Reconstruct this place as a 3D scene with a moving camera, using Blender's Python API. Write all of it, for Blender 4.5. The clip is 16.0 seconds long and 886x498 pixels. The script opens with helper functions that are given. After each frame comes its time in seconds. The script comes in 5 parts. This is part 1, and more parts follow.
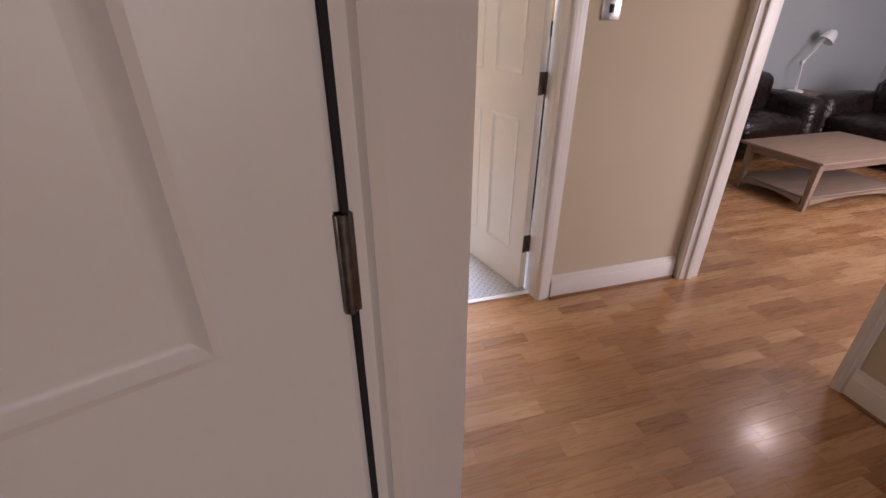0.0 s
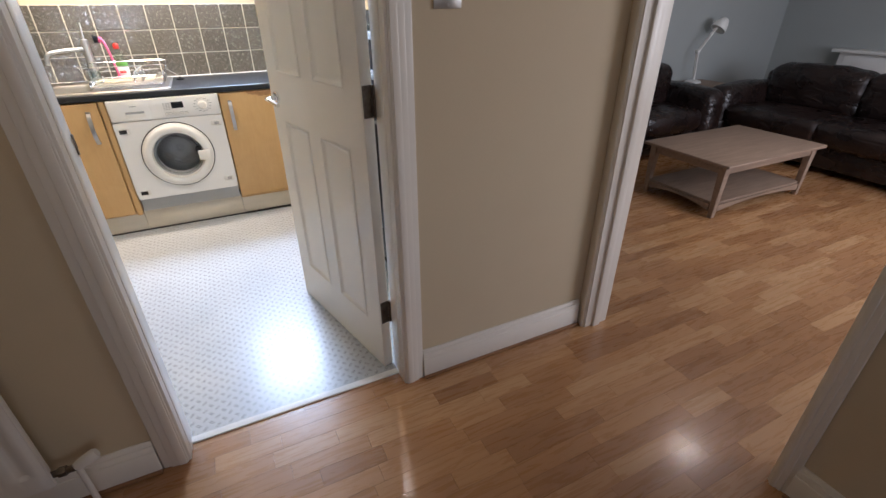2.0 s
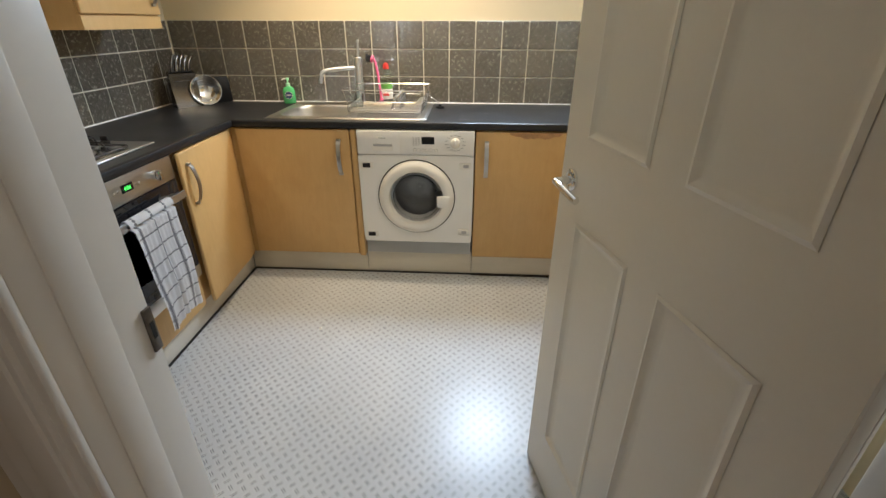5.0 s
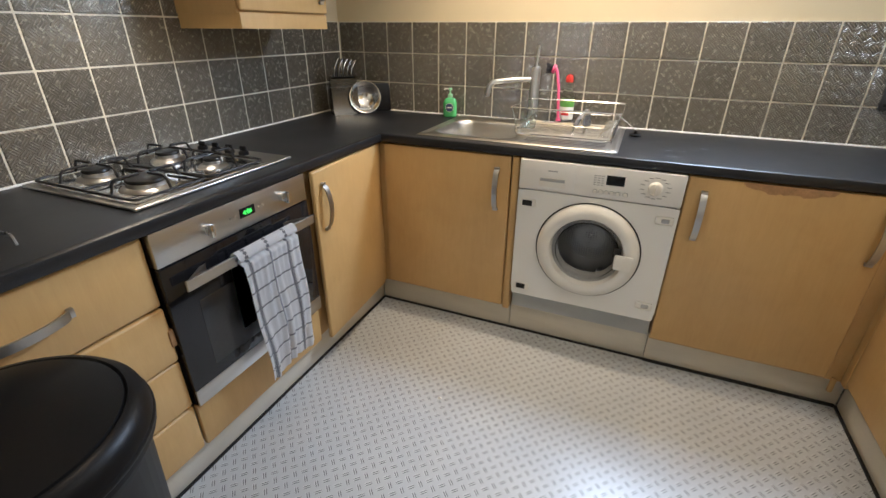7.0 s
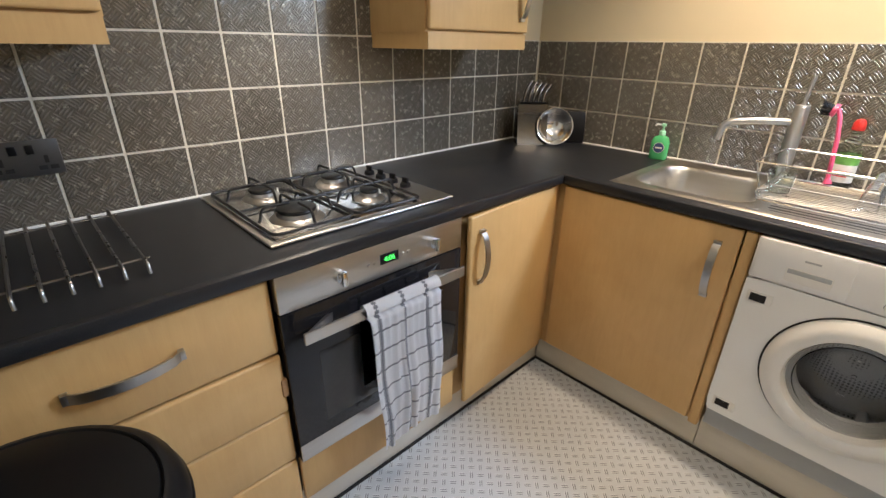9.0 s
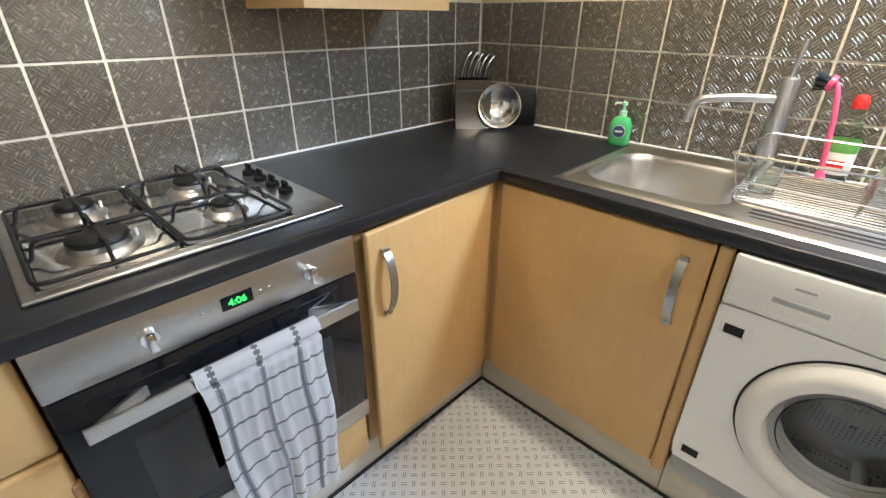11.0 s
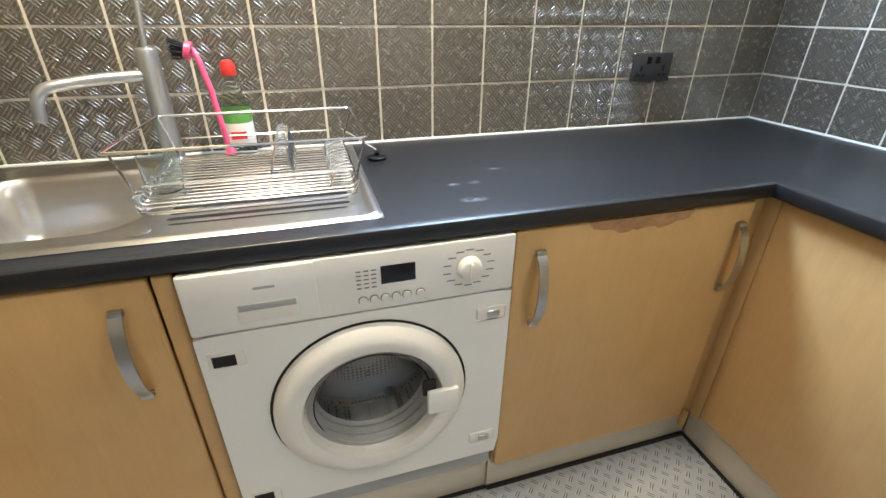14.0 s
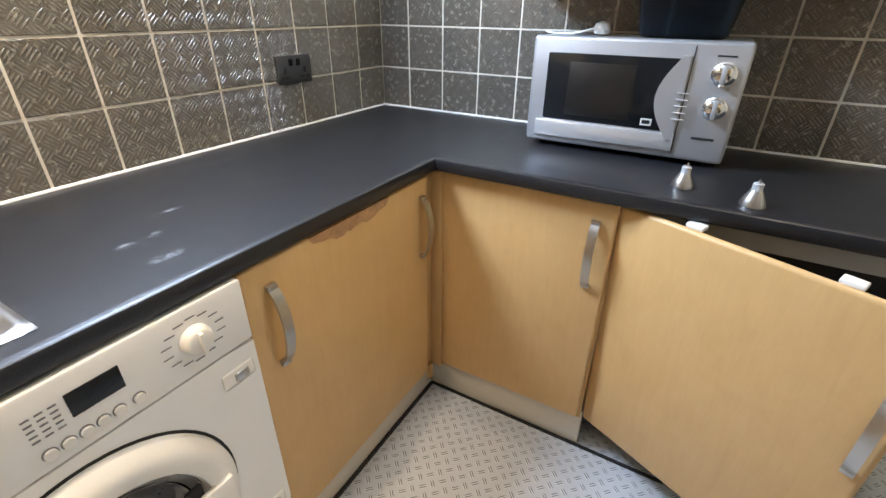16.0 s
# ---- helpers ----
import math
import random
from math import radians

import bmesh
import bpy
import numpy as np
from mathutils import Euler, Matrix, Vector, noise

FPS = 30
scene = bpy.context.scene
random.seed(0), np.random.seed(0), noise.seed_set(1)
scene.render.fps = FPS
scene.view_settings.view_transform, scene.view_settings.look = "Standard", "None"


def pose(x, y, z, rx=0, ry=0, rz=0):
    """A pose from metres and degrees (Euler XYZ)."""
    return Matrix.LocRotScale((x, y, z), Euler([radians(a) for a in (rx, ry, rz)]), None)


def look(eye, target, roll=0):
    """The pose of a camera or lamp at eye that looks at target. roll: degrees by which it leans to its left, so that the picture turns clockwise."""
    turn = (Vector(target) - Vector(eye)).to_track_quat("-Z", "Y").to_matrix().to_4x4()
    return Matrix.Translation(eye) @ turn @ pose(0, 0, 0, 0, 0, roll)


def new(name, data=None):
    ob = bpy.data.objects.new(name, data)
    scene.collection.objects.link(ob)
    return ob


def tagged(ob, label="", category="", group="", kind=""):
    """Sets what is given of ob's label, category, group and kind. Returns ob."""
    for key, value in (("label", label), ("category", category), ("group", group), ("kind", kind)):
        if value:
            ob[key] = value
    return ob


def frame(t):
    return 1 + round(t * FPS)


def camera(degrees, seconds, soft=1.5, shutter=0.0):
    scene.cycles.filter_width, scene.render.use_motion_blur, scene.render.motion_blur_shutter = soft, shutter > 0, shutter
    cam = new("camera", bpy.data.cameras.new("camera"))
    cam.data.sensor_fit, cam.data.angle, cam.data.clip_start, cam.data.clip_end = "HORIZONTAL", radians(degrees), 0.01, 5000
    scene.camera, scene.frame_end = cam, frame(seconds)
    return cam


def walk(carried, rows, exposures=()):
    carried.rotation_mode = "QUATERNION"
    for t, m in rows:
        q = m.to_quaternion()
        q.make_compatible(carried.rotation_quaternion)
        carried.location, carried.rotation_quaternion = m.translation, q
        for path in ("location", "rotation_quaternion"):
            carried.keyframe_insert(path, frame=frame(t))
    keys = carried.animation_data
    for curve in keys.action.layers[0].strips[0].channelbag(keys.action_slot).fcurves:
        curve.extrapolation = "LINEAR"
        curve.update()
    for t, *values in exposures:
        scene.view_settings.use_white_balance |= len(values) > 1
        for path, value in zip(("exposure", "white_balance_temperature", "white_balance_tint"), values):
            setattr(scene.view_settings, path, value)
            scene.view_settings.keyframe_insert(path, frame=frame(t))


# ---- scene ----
cam = camera(89.2, 16.0)
# the film camera's own brightness and white balance: seconds, stops, kelvin, tint
EXPOSURES = [(0.0, 0.46, 5950, 34), (1.0, 0.16, 5650, 34), (1.5, 0.0, 5500, 27), (2.2, -0.24, 5600, 18), (3.0, -0.46, 5950, 14), (4.0, -0.66, 6300, 14), (6.5, -0.93, 5850, 15), (8.0, -0.90, 6000, 20), (11.0, -0.54, 5600, 14), (13.0, -0.60, 5450, 11), (16.0, -0.54, 5850, 18)]
PATH = [
    (0, (1.227, -4.465, 1.412), (1.733, -2.777, 0.466), 0.2),
    (0.5, (1.382, -4.405, 1.393), (2.018, -2.764, 0.443), -0.2),
    (1, (1.556, -4.303, 1.364), (2.257, -2.693, 0.408), -0.4),
    (1.5, (1.742, -4.114, 1.373), (2.495, -2.532, 0.409), -0.3),
    (2, (1.844, -3.946, 1.391), (2.61, -2.374, 0.42), -0.2),
    (2.5, (1.937, -3.783, 1.404), (2.659, -2.189, 0.436), -0.2),
    (3, (1.964, -3.627, 1.416), (2.515, -1.958, 0.462), -0.1),
    (3.5, (1.959, -3.425, 1.396), (2.281, -1.691, 0.452), -0.2),
    (4, (1.917, -3.249, 1.393), (2.094, -1.489, 0.459), 0.2),
    (6.5, (1.715, -2.468, 1.322), (1.158, -0.75, 0.462), -0.1),
    (7, (1.662, -2.376, 1.331), (0.959, -0.722, 0.455), 0.3),
    (7.5, (1.617, -2.303, 1.338), (0.715, -0.737, 0.482), 0.4),
    (8, (1.606, -2.223, 1.356), (0.459, -0.808, 0.531), 0.3),
    (8.2, (1.586, -2.199, 1.352), (0.368, -0.836, 0.54), 0.5),
    (10.3, (1.369, -1.792, 1.342), (0.024, -0.599, 0.465), 0.3),
    (10.5, (1.368, -1.757, 1.333), (0.05, -0.545, 0.441), 0.3),
    (11, (1.388, -1.662, 1.315), (0.154, -0.384, 0.397), 0.4),
    (11.5, (1.432, -1.556, 1.303), (0.302, -0.187, 0.381), 0.4),
    (12, (1.477, -1.488, 1.293), (0.493, -0.009, 0.375), 0.4),
    (12.5, (1.505, -1.398, 1.276), (0.765, 0.21, 0.345), -0.2),
    (13, (1.531, -1.334, 1.27), (1.135, 0.391, 0.339), -0.9),
    (13.5, (1.496, -1.319, 1.264), (1.656, 0.443, 0.33), 0.8),
    (14, (1.491, -1.323, 1.255), (2.001, 0.368, 0.316), 0.5),
    (14.5, (1.443, -1.314, 1.268), (2.284, 0.229, 0.314), 1.2),
    (15, (1.416, -1.303, 1.288), (2.509, 0.074, 0.334), 1.0),
    (15.5, (1.445, -1.264, 1.293), (2.766, -0.107, 0.335), 0.7),
    (16, (1.47, -1.227, 1.274), (3.0, -0.347, 0.332), 0.6),
]
walk(cam, [(t, look(eye, target, roll)) for t, eye, target, roll in PATH], EXPOSURES)

# ---- world, light, exposure ----
world = bpy.data.worlds.new("sky")
scene.world = world
world.use_nodes = True
_wn = world.node_tree.nodes
_sky = _wn.new("ShaderNodeTexSky")
_sky.sky_type, _sky.sun_disc, _sky.sun_elevation, _sky.sun_rotation = "NISHITA", False, radians(35), radians(150)
world.node_tree.links.new(_sky.outputs[0], _wn["Background"].inputs[0])
_wn["Background"].inputs[1].default_value = 0.1


def lamp(name, kind, m, energy, colour, size=0.1, size_y=0.0, spot=60, blend=0.4):
    data = bpy.data.lights.new(name, kind)
    data.energy, data.color = energy, colour
    if kind == "AREA":
        data.shape, data.size, data.size_y = "RECTANGLE", size, size_y or size
    else:
        data.shadow_soft_size = size
    if kind == "SPOT":
        data.spot_size, data.spot_blend = radians(spot), blend
    ob = new(name, data)
    ob.matrix_world = m
    return ob


WARM = (1.0, 0.78, 0.50)
lamp("kitchen_cool_light", "AREA", look((2.0, 0.03, 2.02), (2.0, -1.0, 1.15)), 78, (0.70, 0.86, 1.0), 0.50, 0.34)
lamp("kitchen_spot_sink", "SPOT", look((1.28, -0.52, 2.37), (1.26, -0.02, 1.15)), 180, (1.0, 0.77, 0.46), 0.035, spot=105, blend=0.9)
lamp("kitchen_fill_hob", "SPOT", look((1.15, -1.60, 2.37), (0.85, -1.50, 0.0)), 38, WARM, 0.035, spot=110, blend=1.0)
lamp("kitchen_fill_east", "SPOT", look((2.55, -1.60, 2.37), (2.25, -1.35, 0.0)), 46, (1.0, 0.86, 0.64), 0.035, spot=130, blend=0.9)
lamp("kitchen_fill_worktop", "SPOT", look((2.15, -0.62, 2.37), (2.12, -0.15, 1.0)), 46, (1.0, 0.88, 0.68), 0.035, spot=110, blend=0.9)
lamp("cooker_light", "SPOT", look((0.30, -1.41, 1.60), (0.24, -1.41, 0.0)), 24, (1.0, 0.84, 0.60), 0.10, spot=104, blend=0.4)
lamp("living_window_light", "AREA", look((5.9, -4.75, 1.5), (5.6, -2.0, 0.6)), 66, (1.0, 0.97, 0.90), 2.0, 1.3)
lamp("room_fill_light", "AREA", look((2.45, -6.85, 1.5), (2.3, -4.0, 0.9)), 8.0, (1.0, 0.95, 0.86), 1.5, 1.2)
lamp("hall_fill_light", "AREA", look((0.75, -3.15, 2.37), (0.75, -3.15, 0)), 2.2, (1.0, 0.75, 0.46), 0.25, 0.25)
lamp("living_ceiling_light", "AREA", look((5.0, -2.50, 2.2), (5.0, -2.50, 0)), 6, (1.0, 0.86, 0.66), 0.22, 0.22)

# ---- mesh helpers ----


def thing(name, loc=(0, 0, 0), rz=0.0, label="", category="", group="", kind=""):
    ob = new(name)
    ob.empty_display_size = 0.05
    ob.matrix_world = pose(*loc, 0, 0, rz)
    return tagged(ob, label, category, group, kind)


def mesh_of(name, bm, material, smooth=40):
    bmesh.ops.recalc_face_normals(bm, faces=bm.faces)
    me = bpy.data.meshes.new(name)
    bm.to_mesh(me)
    bm.free()
    for m in (material if isinstance(material, (list, tuple)) else [material]):
        me.materials.append(m)
    if smooth:
        me.shade_smooth()
        me.set_sharp_from_angle(angle=radians(smooth))
    return me


def part(name, bm, material, parent=None, label="", m=None, smooth=40):
    """Links a bmesh as one mesh object under a thing or a part."""
    ob = new(name, mesh_of(name, bm, material, smooth))
    if parent:
        ob.parent = parent
    if m is not None:
        ob.matrix_local = m
    return tagged(ob, label)


def solid(name, bm, material, label, category="", kind="structure", smooth=40):
    """A one-mesh top-level object in world coordinates."""
    return tagged(part(name, bm, material, None, label, None, smooth), label, category, "", kind)


def box(bm, x0, y0, z0, x1, y1, z1, bevel=0.0, seg=2):
    r = bmesh.ops.create_cube(bm, size=1.0)
    vs = r["verts"]
    for v in vs:
        v.co = Vector(((x0 + x1) / 2 + v.co.x * (x1 - x0), (y0 + y1) / 2 + v.co.y * (y1 - y0), (z0 + z1) / 2 + v.co.z * (z1 - z0)))
    if bevel > 0:
        es = {e for v in vs for e in v.link_edges}
        bmesh.ops.bevel(bm, geom=list(es), offset=bevel, segments=seg, profile=0.5, affect="EDGES")
    return bm


def B(*a, **k):
    return box(bmesh.new(), *a, **k)


def cyl(bm, p0, p1, r0, r1=None, seg=20, caps=True):
    p0, p1 = Vector(p0), Vector(p1)
    d = p1 - p0
    m = Matrix.Translation((p0 + p1) / 2) @ d.to_track_quat("Z", "Y").to_matrix().to_4x4()
    bmesh.ops.create_cone(bm, cap_ends=caps, segments=seg, radius1=r0, radius2=r0 if r1 is None else r1, depth=d.length, matrix=m)
    return bm


def C(*a, **k):
    return cyl(bmesh.new(), *a, **k)


def tube(bm, pts, r, seg=8, closed=False):
    """A round bar along a line of points."""
    pts = [Vector(p) for p in pts]
    rings, n = [], len(pts)
    up = None
    for i, p in enumerate(pts):
        a = pts[i - 1] if (i > 0 or closed) else p
        b = pts[(i + 1) % n] if (i < n - 1 or closed) else p
        d = (b - a).normalized()
        if up is None:
            up = d.orthogonal().normalized()
        up = (up - d * up.dot(d)).normalized()
        side = d.cross(up)
        rings.append([bm.verts.new(p + r * (math.cos(t) * up + math.sin(t) * side)) for t in [2 * math.pi * k / seg for k in range(seg)]])
    for i in range(n if closed else n - 1):
        a, b = rings[i], rings[(i + 1) % n]
        for k in range(seg):
            bm.faces.new((a[k], a[(k + 1) % seg], b[(k + 1) % seg], b[k]))
    if not closed:
        bm.faces.new(rings[0])
        bm.faces.new(rings[-1][::-1])
    return bm


def lathe(bm, prof, centre=(0, 0, 0), seg=28, axis="z", caps=True):
    """A turned shape from (radius, height) pairs."""
    c, rings = Vector(centre), []
    for r, h in prof:
        ring = []
        for k in range(seg):
            t = 2 * math.pi * k / seg
            if axis == "z":
                ring.append(bm.verts.new(c + Vector((r * math.cos(t), r * math.sin(t), h))))
            else:
                ring.append(bm.verts.new(c + Vector((r * math.cos(t), -h, r * math.sin(t)))))
        rings.append(ring)
    for a, b in zip(rings, rings[1:]):
        for k in range(seg):
            bm.faces.new((a[k], a[(k + 1) % seg], b[(k + 1) % seg], b[k]))
    for ring in (rings[0], rings[-1]) if caps else ():
        if len({tuple(v.co) for v in ring}) > 2:
            bm.faces.new(ring)
    return bm


def bend(pts, n=6, r=0.03):
    """Rounds the inner corners of a line of points."""
    pts = [Vector(p) for p in pts]
    out = [pts[0]]
    for a, b, c in zip(pts, pts[1:], pts[2:]):
        u, w = (a - b).normalized(), (c - b).normalized()
        q = min(r, (a - b).length * 0.49, (c - b).length * 0.49)
        s, e = b + u * q, b + w * q
        out += [(1 - t) ** 2 * s + 2 * t * (1 - t) * b + t * t * e for t in [k / n for k in range(n + 1)]]
    return out + [pts[-1]]


# ---- materials ----
class G:
    """A short way to write node graphs."""

    def __init__(self, name):
        self.mat = bpy.data.materials.new(name)
        self.mat.use_nodes = True
        self.t = self.mat.node_tree
        self.b = self.t.nodes["Principled BSDF"]

    def put(self, sock, v):
        if isinstance(v, bpy.types.NodeSocket):
            self.t.links.new(v, sock)
        else:
            sock.default_value = v

    def m(self, op, a, b=0.0, c=0.0):
        n = self.t.nodes.new("ShaderNodeMath")
        n.operation = op
        for s, v in zip(n.inputs, (a, b, c)):
            self.put(s, v)
        return n.outputs[0]

    def coords(self, kind="Object", scale=(1, 1, 1), rot=(0, 0, 0), jitter=False):
        tc = self.t.nodes.new("ShaderNodeTexCoord").outputs[kind]
        mp = self.t.nodes.new("ShaderNodeMapping")
        mp.inputs["Scale"].default_value, mp.inputs["Rotation"].default_value = scale, [radians(a) for a in rot]
        self.t.links.new(tc, mp.inputs[0])
        if not jitter:
            return mp.outputs[0]
        oi = self.t.nodes.new("ShaderNodeObjectInfo").outputs["Random"]
        v = self.t.nodes.new("ShaderNodeVectorMath")
        v.operation = "ADD"
        self.t.links.new(mp.outputs[0], v.inputs[0])
        self.t.links.new(self.m("MULTIPLY", oi, 37.0), v.inputs[1])
        return v.outputs[0]

    def noise(self, vec, scale, detail=3.0, rough=0.55, dist=0.0):
        n = self.t.nodes.new("ShaderNodeTexNoise")
        self.t.links.new(vec, n.inputs["Vector"])
        n.inputs["Scale"].default_value, n.inputs["Detail"].default_value = scale, detail
        n.inputs["Roughness"].default_value, n.inputs["Distortion"].default_value = rough, dist
        return n.outputs["Fac"]

    def ramp(self, f, stops):
        n = self.t.nodes.new("ShaderNodeValToRGB")
        e = n.color_ramp.elements
        while len(e) < len(stops):
            e.new(0.5)
        for el, (p, c) in zip(e, stops):
            el.position, el.color = p, (*c, 1) if len(c) == 3 else c
        self.t.links.new(f, n.inputs[0])
        return n.outputs[0]

    def mix(self, f, a, b, blend="MIX"):
        n = self.t.nodes.new("ShaderNodeMix")
        n.data_type, n.blend_type = "RGBA", blend
        self.put(n.inputs[0], f)
        for s, v in ((n.inputs[6], a), (n.inputs[7], b)):
            self.put(s, (*v, 1) if isinstance(v, tuple) and len(v) == 3 else v)
        return n.outputs[2]

    def bump(self, h, strength=0.3, dist=0.002):
        n = self.t.nodes.new("ShaderNodeBump")
        n.inputs["Strength"].default_value, n.inputs["Distance"].default_value = strength, dist
        self.t.links.new(h, n.inputs["Height"])
        self.t.links.new(n.outputs[0], self.b.inputs["Normal"])

    def end(self, colour=None, rough=None, metal=None, **k):
        for key, v in (("Base Color", colour), ("Roughness", rough), ("Metallic", metal), *k.items()):
            if v is not None:
                self.put(self.b.inputs[key.replace("_", " ")], (*v, 1) if isinstance(v, tuple) and len(v) == 3 else v)
        return self.mat

    def xyz(self, vec):
        n = self.t.nodes.new("ShaderNodeSeparateXYZ")
        self.t.links.new(vec, n.inputs[0])
        return n.outputs

    def pair(self, u, v, apart, half, length):
        """Two thin bars side by side in each cell, turned from cell to cell. 1 on a bar, 0 between."""
        fu, fv = self.m("FRACT", u), self.m("FRACT", v)
        par = self.m("MODULO", self.m("ABSOLUTE", self.m("ADD", self.m("FLOOR", u), self.m("FLOOR", v))), 2.0)
        rest = self.m("SUBTRACT", 1.0, par)
        a = self.m("ADD", self.m("MULTIPLY", fu, par), self.m("MULTIPLY", fv, rest))
        b = self.m("ADD", self.m("MULTIPLY", fv, par), self.m("MULTIPLY", fu, rest))
        w = self.m("ABSOLUTE", self.m("SUBTRACT", self.m("ABSOLUTE", self.m("SUBTRACT", a, 0.5)), apart))
        along = self.m("ABSOLUTE", self.m("SUBTRACT", b, 0.5))
        taper = self.m("MULTIPLY", half, self.m("SUBTRACT", 1.0, self.m("POWER", self.m("DIVIDE", along, length), 4.0)))
        n = self.t.nodes.new("ShaderNodeMapRange")
        n.interpolation_type = "SMOOTHSTEP"
        self.put(n.inputs["Value"], self.m("SUBTRACT", taper, w))
        n.inputs["From Min"].default_value, n.inputs["From Max"].default_value = -0.02, 0.02
        return n.outputs["Result"]

    def tread(self, u, v, bars=2, half=0.10, length=0.40):
        """Checker-plate: short parallel bars whose direction turns from cell to cell. 1 on a bar, 0 between."""
        fu, fv = self.m("FRACT", u), self.m("FRACT", v)
        par = self.m("MODULO", self.m("ABSOLUTE", self.m("ADD", self.m("FLOOR", u), self.m("FLOOR", v))), 2.0)
        a = self.m("ADD", self.m("MULTIPLY", fu, par), self.m("MULTIPLY", fv, self.m("SUBTRACT", 1.0, par)))
        b = self.m("ADD", self.m("MULTIPLY", fv, par), self.m("MULTIPLY", fu, self.m("SUBTRACT", 1.0, par)))
        w = self.m("ABSOLUTE", self.m("SUBTRACT", self.m("FRACT", self.m("MULTIPLY", a, float(bars))), 0.5))
        along = self.m("ABSOLUTE", self.m("SUBTRACT", b, 0.5))
        taper = self.m("MULTIPLY", half * bars, self.m("SUBTRACT", 1.0, self.m("POWER", self.m("DIVIDE", along, length), 3.0)))
        n = self.t.nodes.new("ShaderNodeMapRange")
        n.interpolation_type = "SMOOTHSTEP"
        self.put(n.inputs["Value"], self.m("SUBTRACT", taper, w))
        n.inputs["From Min"].default_value, n.inputs["From Max"].default_value = -0.06, 0.06
        return n.outputs["Result"]


def plain(name, c, rough=0.5, metal=0.0, vary=0.08, scale=8.0, bump=0.05, fine=180.0, stretch=(1, 1, 1), rvary=0.08, jitter=False, **k):
    """Paint, plastic, metal: one colour with two scales of unevenness."""
    g = G(name)
    p = g.coords(scale=stretch, jitter=jitter)
    n1, n2 = g.noise(p, scale), g.noise(p, fine, 2)
    lo, hi = tuple(x * (1 - vary) for x in c), tuple(min(1, x * (1 + vary)) for x in c)
    col = g.ramp(g.m("ADD", g.m("MULTIPLY", n1, 0.7), g.m("MULTIPLY", n2, 0.3)), [(0.3, lo), (0.7, hi)])
    r = g.m("ADD", rough - rvary / 2, g.m("MULTIPLY", n1, rvary))
    if bump:
        g.bump(n2, bump, 0.001)
    return g.end(col, r, metal, **k)


M_WALL = plain("beige wall paint", (0.60, 0.50, 0.335), 0.75, vary=0.04, scale=2, bump=0.12, fine=260)
M_KWALL = plain("cream wall paint", (0.72, 0.63, 0.44), 0.75, vary=0.04, scale=2, bump=0.12, fine=260)
M_LWALL = plain("grey wall paint", (0.36, 0.385, 0.375), 0.8, vary=0.04, scale=2, bump=0.1, fine=240)
M_CEIL = plain("white ceiling paint", (0.82, 0.81, 0.78), 0.85, vary=0.03, scale=2, bump=0.1)
M_GLOSS = plain("white gloss paint", (0.81, 0.765, 0.675), 0.33, vary=0.02, scale=5, bump=0.03, fine=90, rvary=0.02)
M_GROUT = plain("pale grout", (0.72, 0.68, 0.58), 0.8, vary=0.1, scale=20, bump=0.2)
M_SEAL = plain("white sealant", (0.85, 0.85, 0.82), 0.4)
M_STEEL = plain("brushed steel", (0.60, 0.59, 0.57), 0.30, 1.0, vary=0.06, scale=5, bump=0.015, fine=60, stretch=(1, 12, 12), rvary=0.06)
M_CHROME = plain("chrome", (0.84, 0.84, 0.84), 0.14, 1.0, vary=0.03, scale=10, bump=0.0)
M_SATIN = plain("satin nickel handle", (0.50, 0.49, 0.47), 0.32, 1.0, vary=0.06, scale=20, bump=0.03)
M_IRON = plain("black enamel", (0.008, 0.008, 0.008), 0.35, 0.0, vary=0.3, scale=20, bump=0.1, Specular_IOR_Level=0.35)
M_BLACK = plain("black plastic", (0.005, 0.005, 0.0055), 0.40, vary=0.2, scale=12, bump=0.05, Specular_IOR_Level=0.22)
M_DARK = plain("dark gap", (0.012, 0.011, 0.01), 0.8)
M_HINGE = plain("tarnished hinge steel", (0.16, 0.14, 0.12), 0.45, 0.9, vary=0.4, scale=50, bump=0.2)
M_WHITE = plain("white enamel", (0.84, 0.835, 0.80), 0.30, vary=0.02, scale=5, bump=0.02)
M_PLASTIC = plain("white plastic", (0.82, 0.80, 0.74), 0.38, vary=0.03, scale=9, bump=0.03)
M_GREYP = plain("grey plastic", (0.40, 0.41, 0.41), 0.45, vary=0.05)
M_SILVER = plain("silver paint", (0.47, 0.48, 0.49), 0.38, 0.55, vary=0.04, scale=9, bump=0.03)
M_PINK = plain("pink plastic", (0.75, 0.10, 0.22), 0.35)
M_RED = plain("red plastic", (0.65, 0.04, 0.03), 0.35)
M_LEAFG = plain("green label", (0.16, 0.45, 0.08), 0.4)
M_NAVY = plain("navy label", (0.03, 0.05, 0.15), 0.4)
M_SCREEN = plain("dark glass screen", (0.010, 0.011, 0.012), 0.08, vary=0.1, bump=0.0, Specular_IOR_Level=0.3)
M_OVGLASS = plain("black oven glass", (0.012, 0.012, 0.014), 0.06, vary=0.15, scale=3, bump=0.0, rvary=0.05)
M_OAKTOP = plain("limed oak", (0.29, 0.205, 0.145), 0.55, vary=0.22, scale=5, bump=0.2, fine=90, stretch=(1, 10, 10))
M_OAKBEAD = plain("oak bead", (0.26, 0.13, 0.055), 0.4, vary=0.25, scale=6, bump=0.1, stretch=(1, 1, 6))
M_WORN = plain("bare chipboard", (0.42, 0.24, 0.11), 0.85, vary=0.3, scale=30, bump=0.5, fine=160)


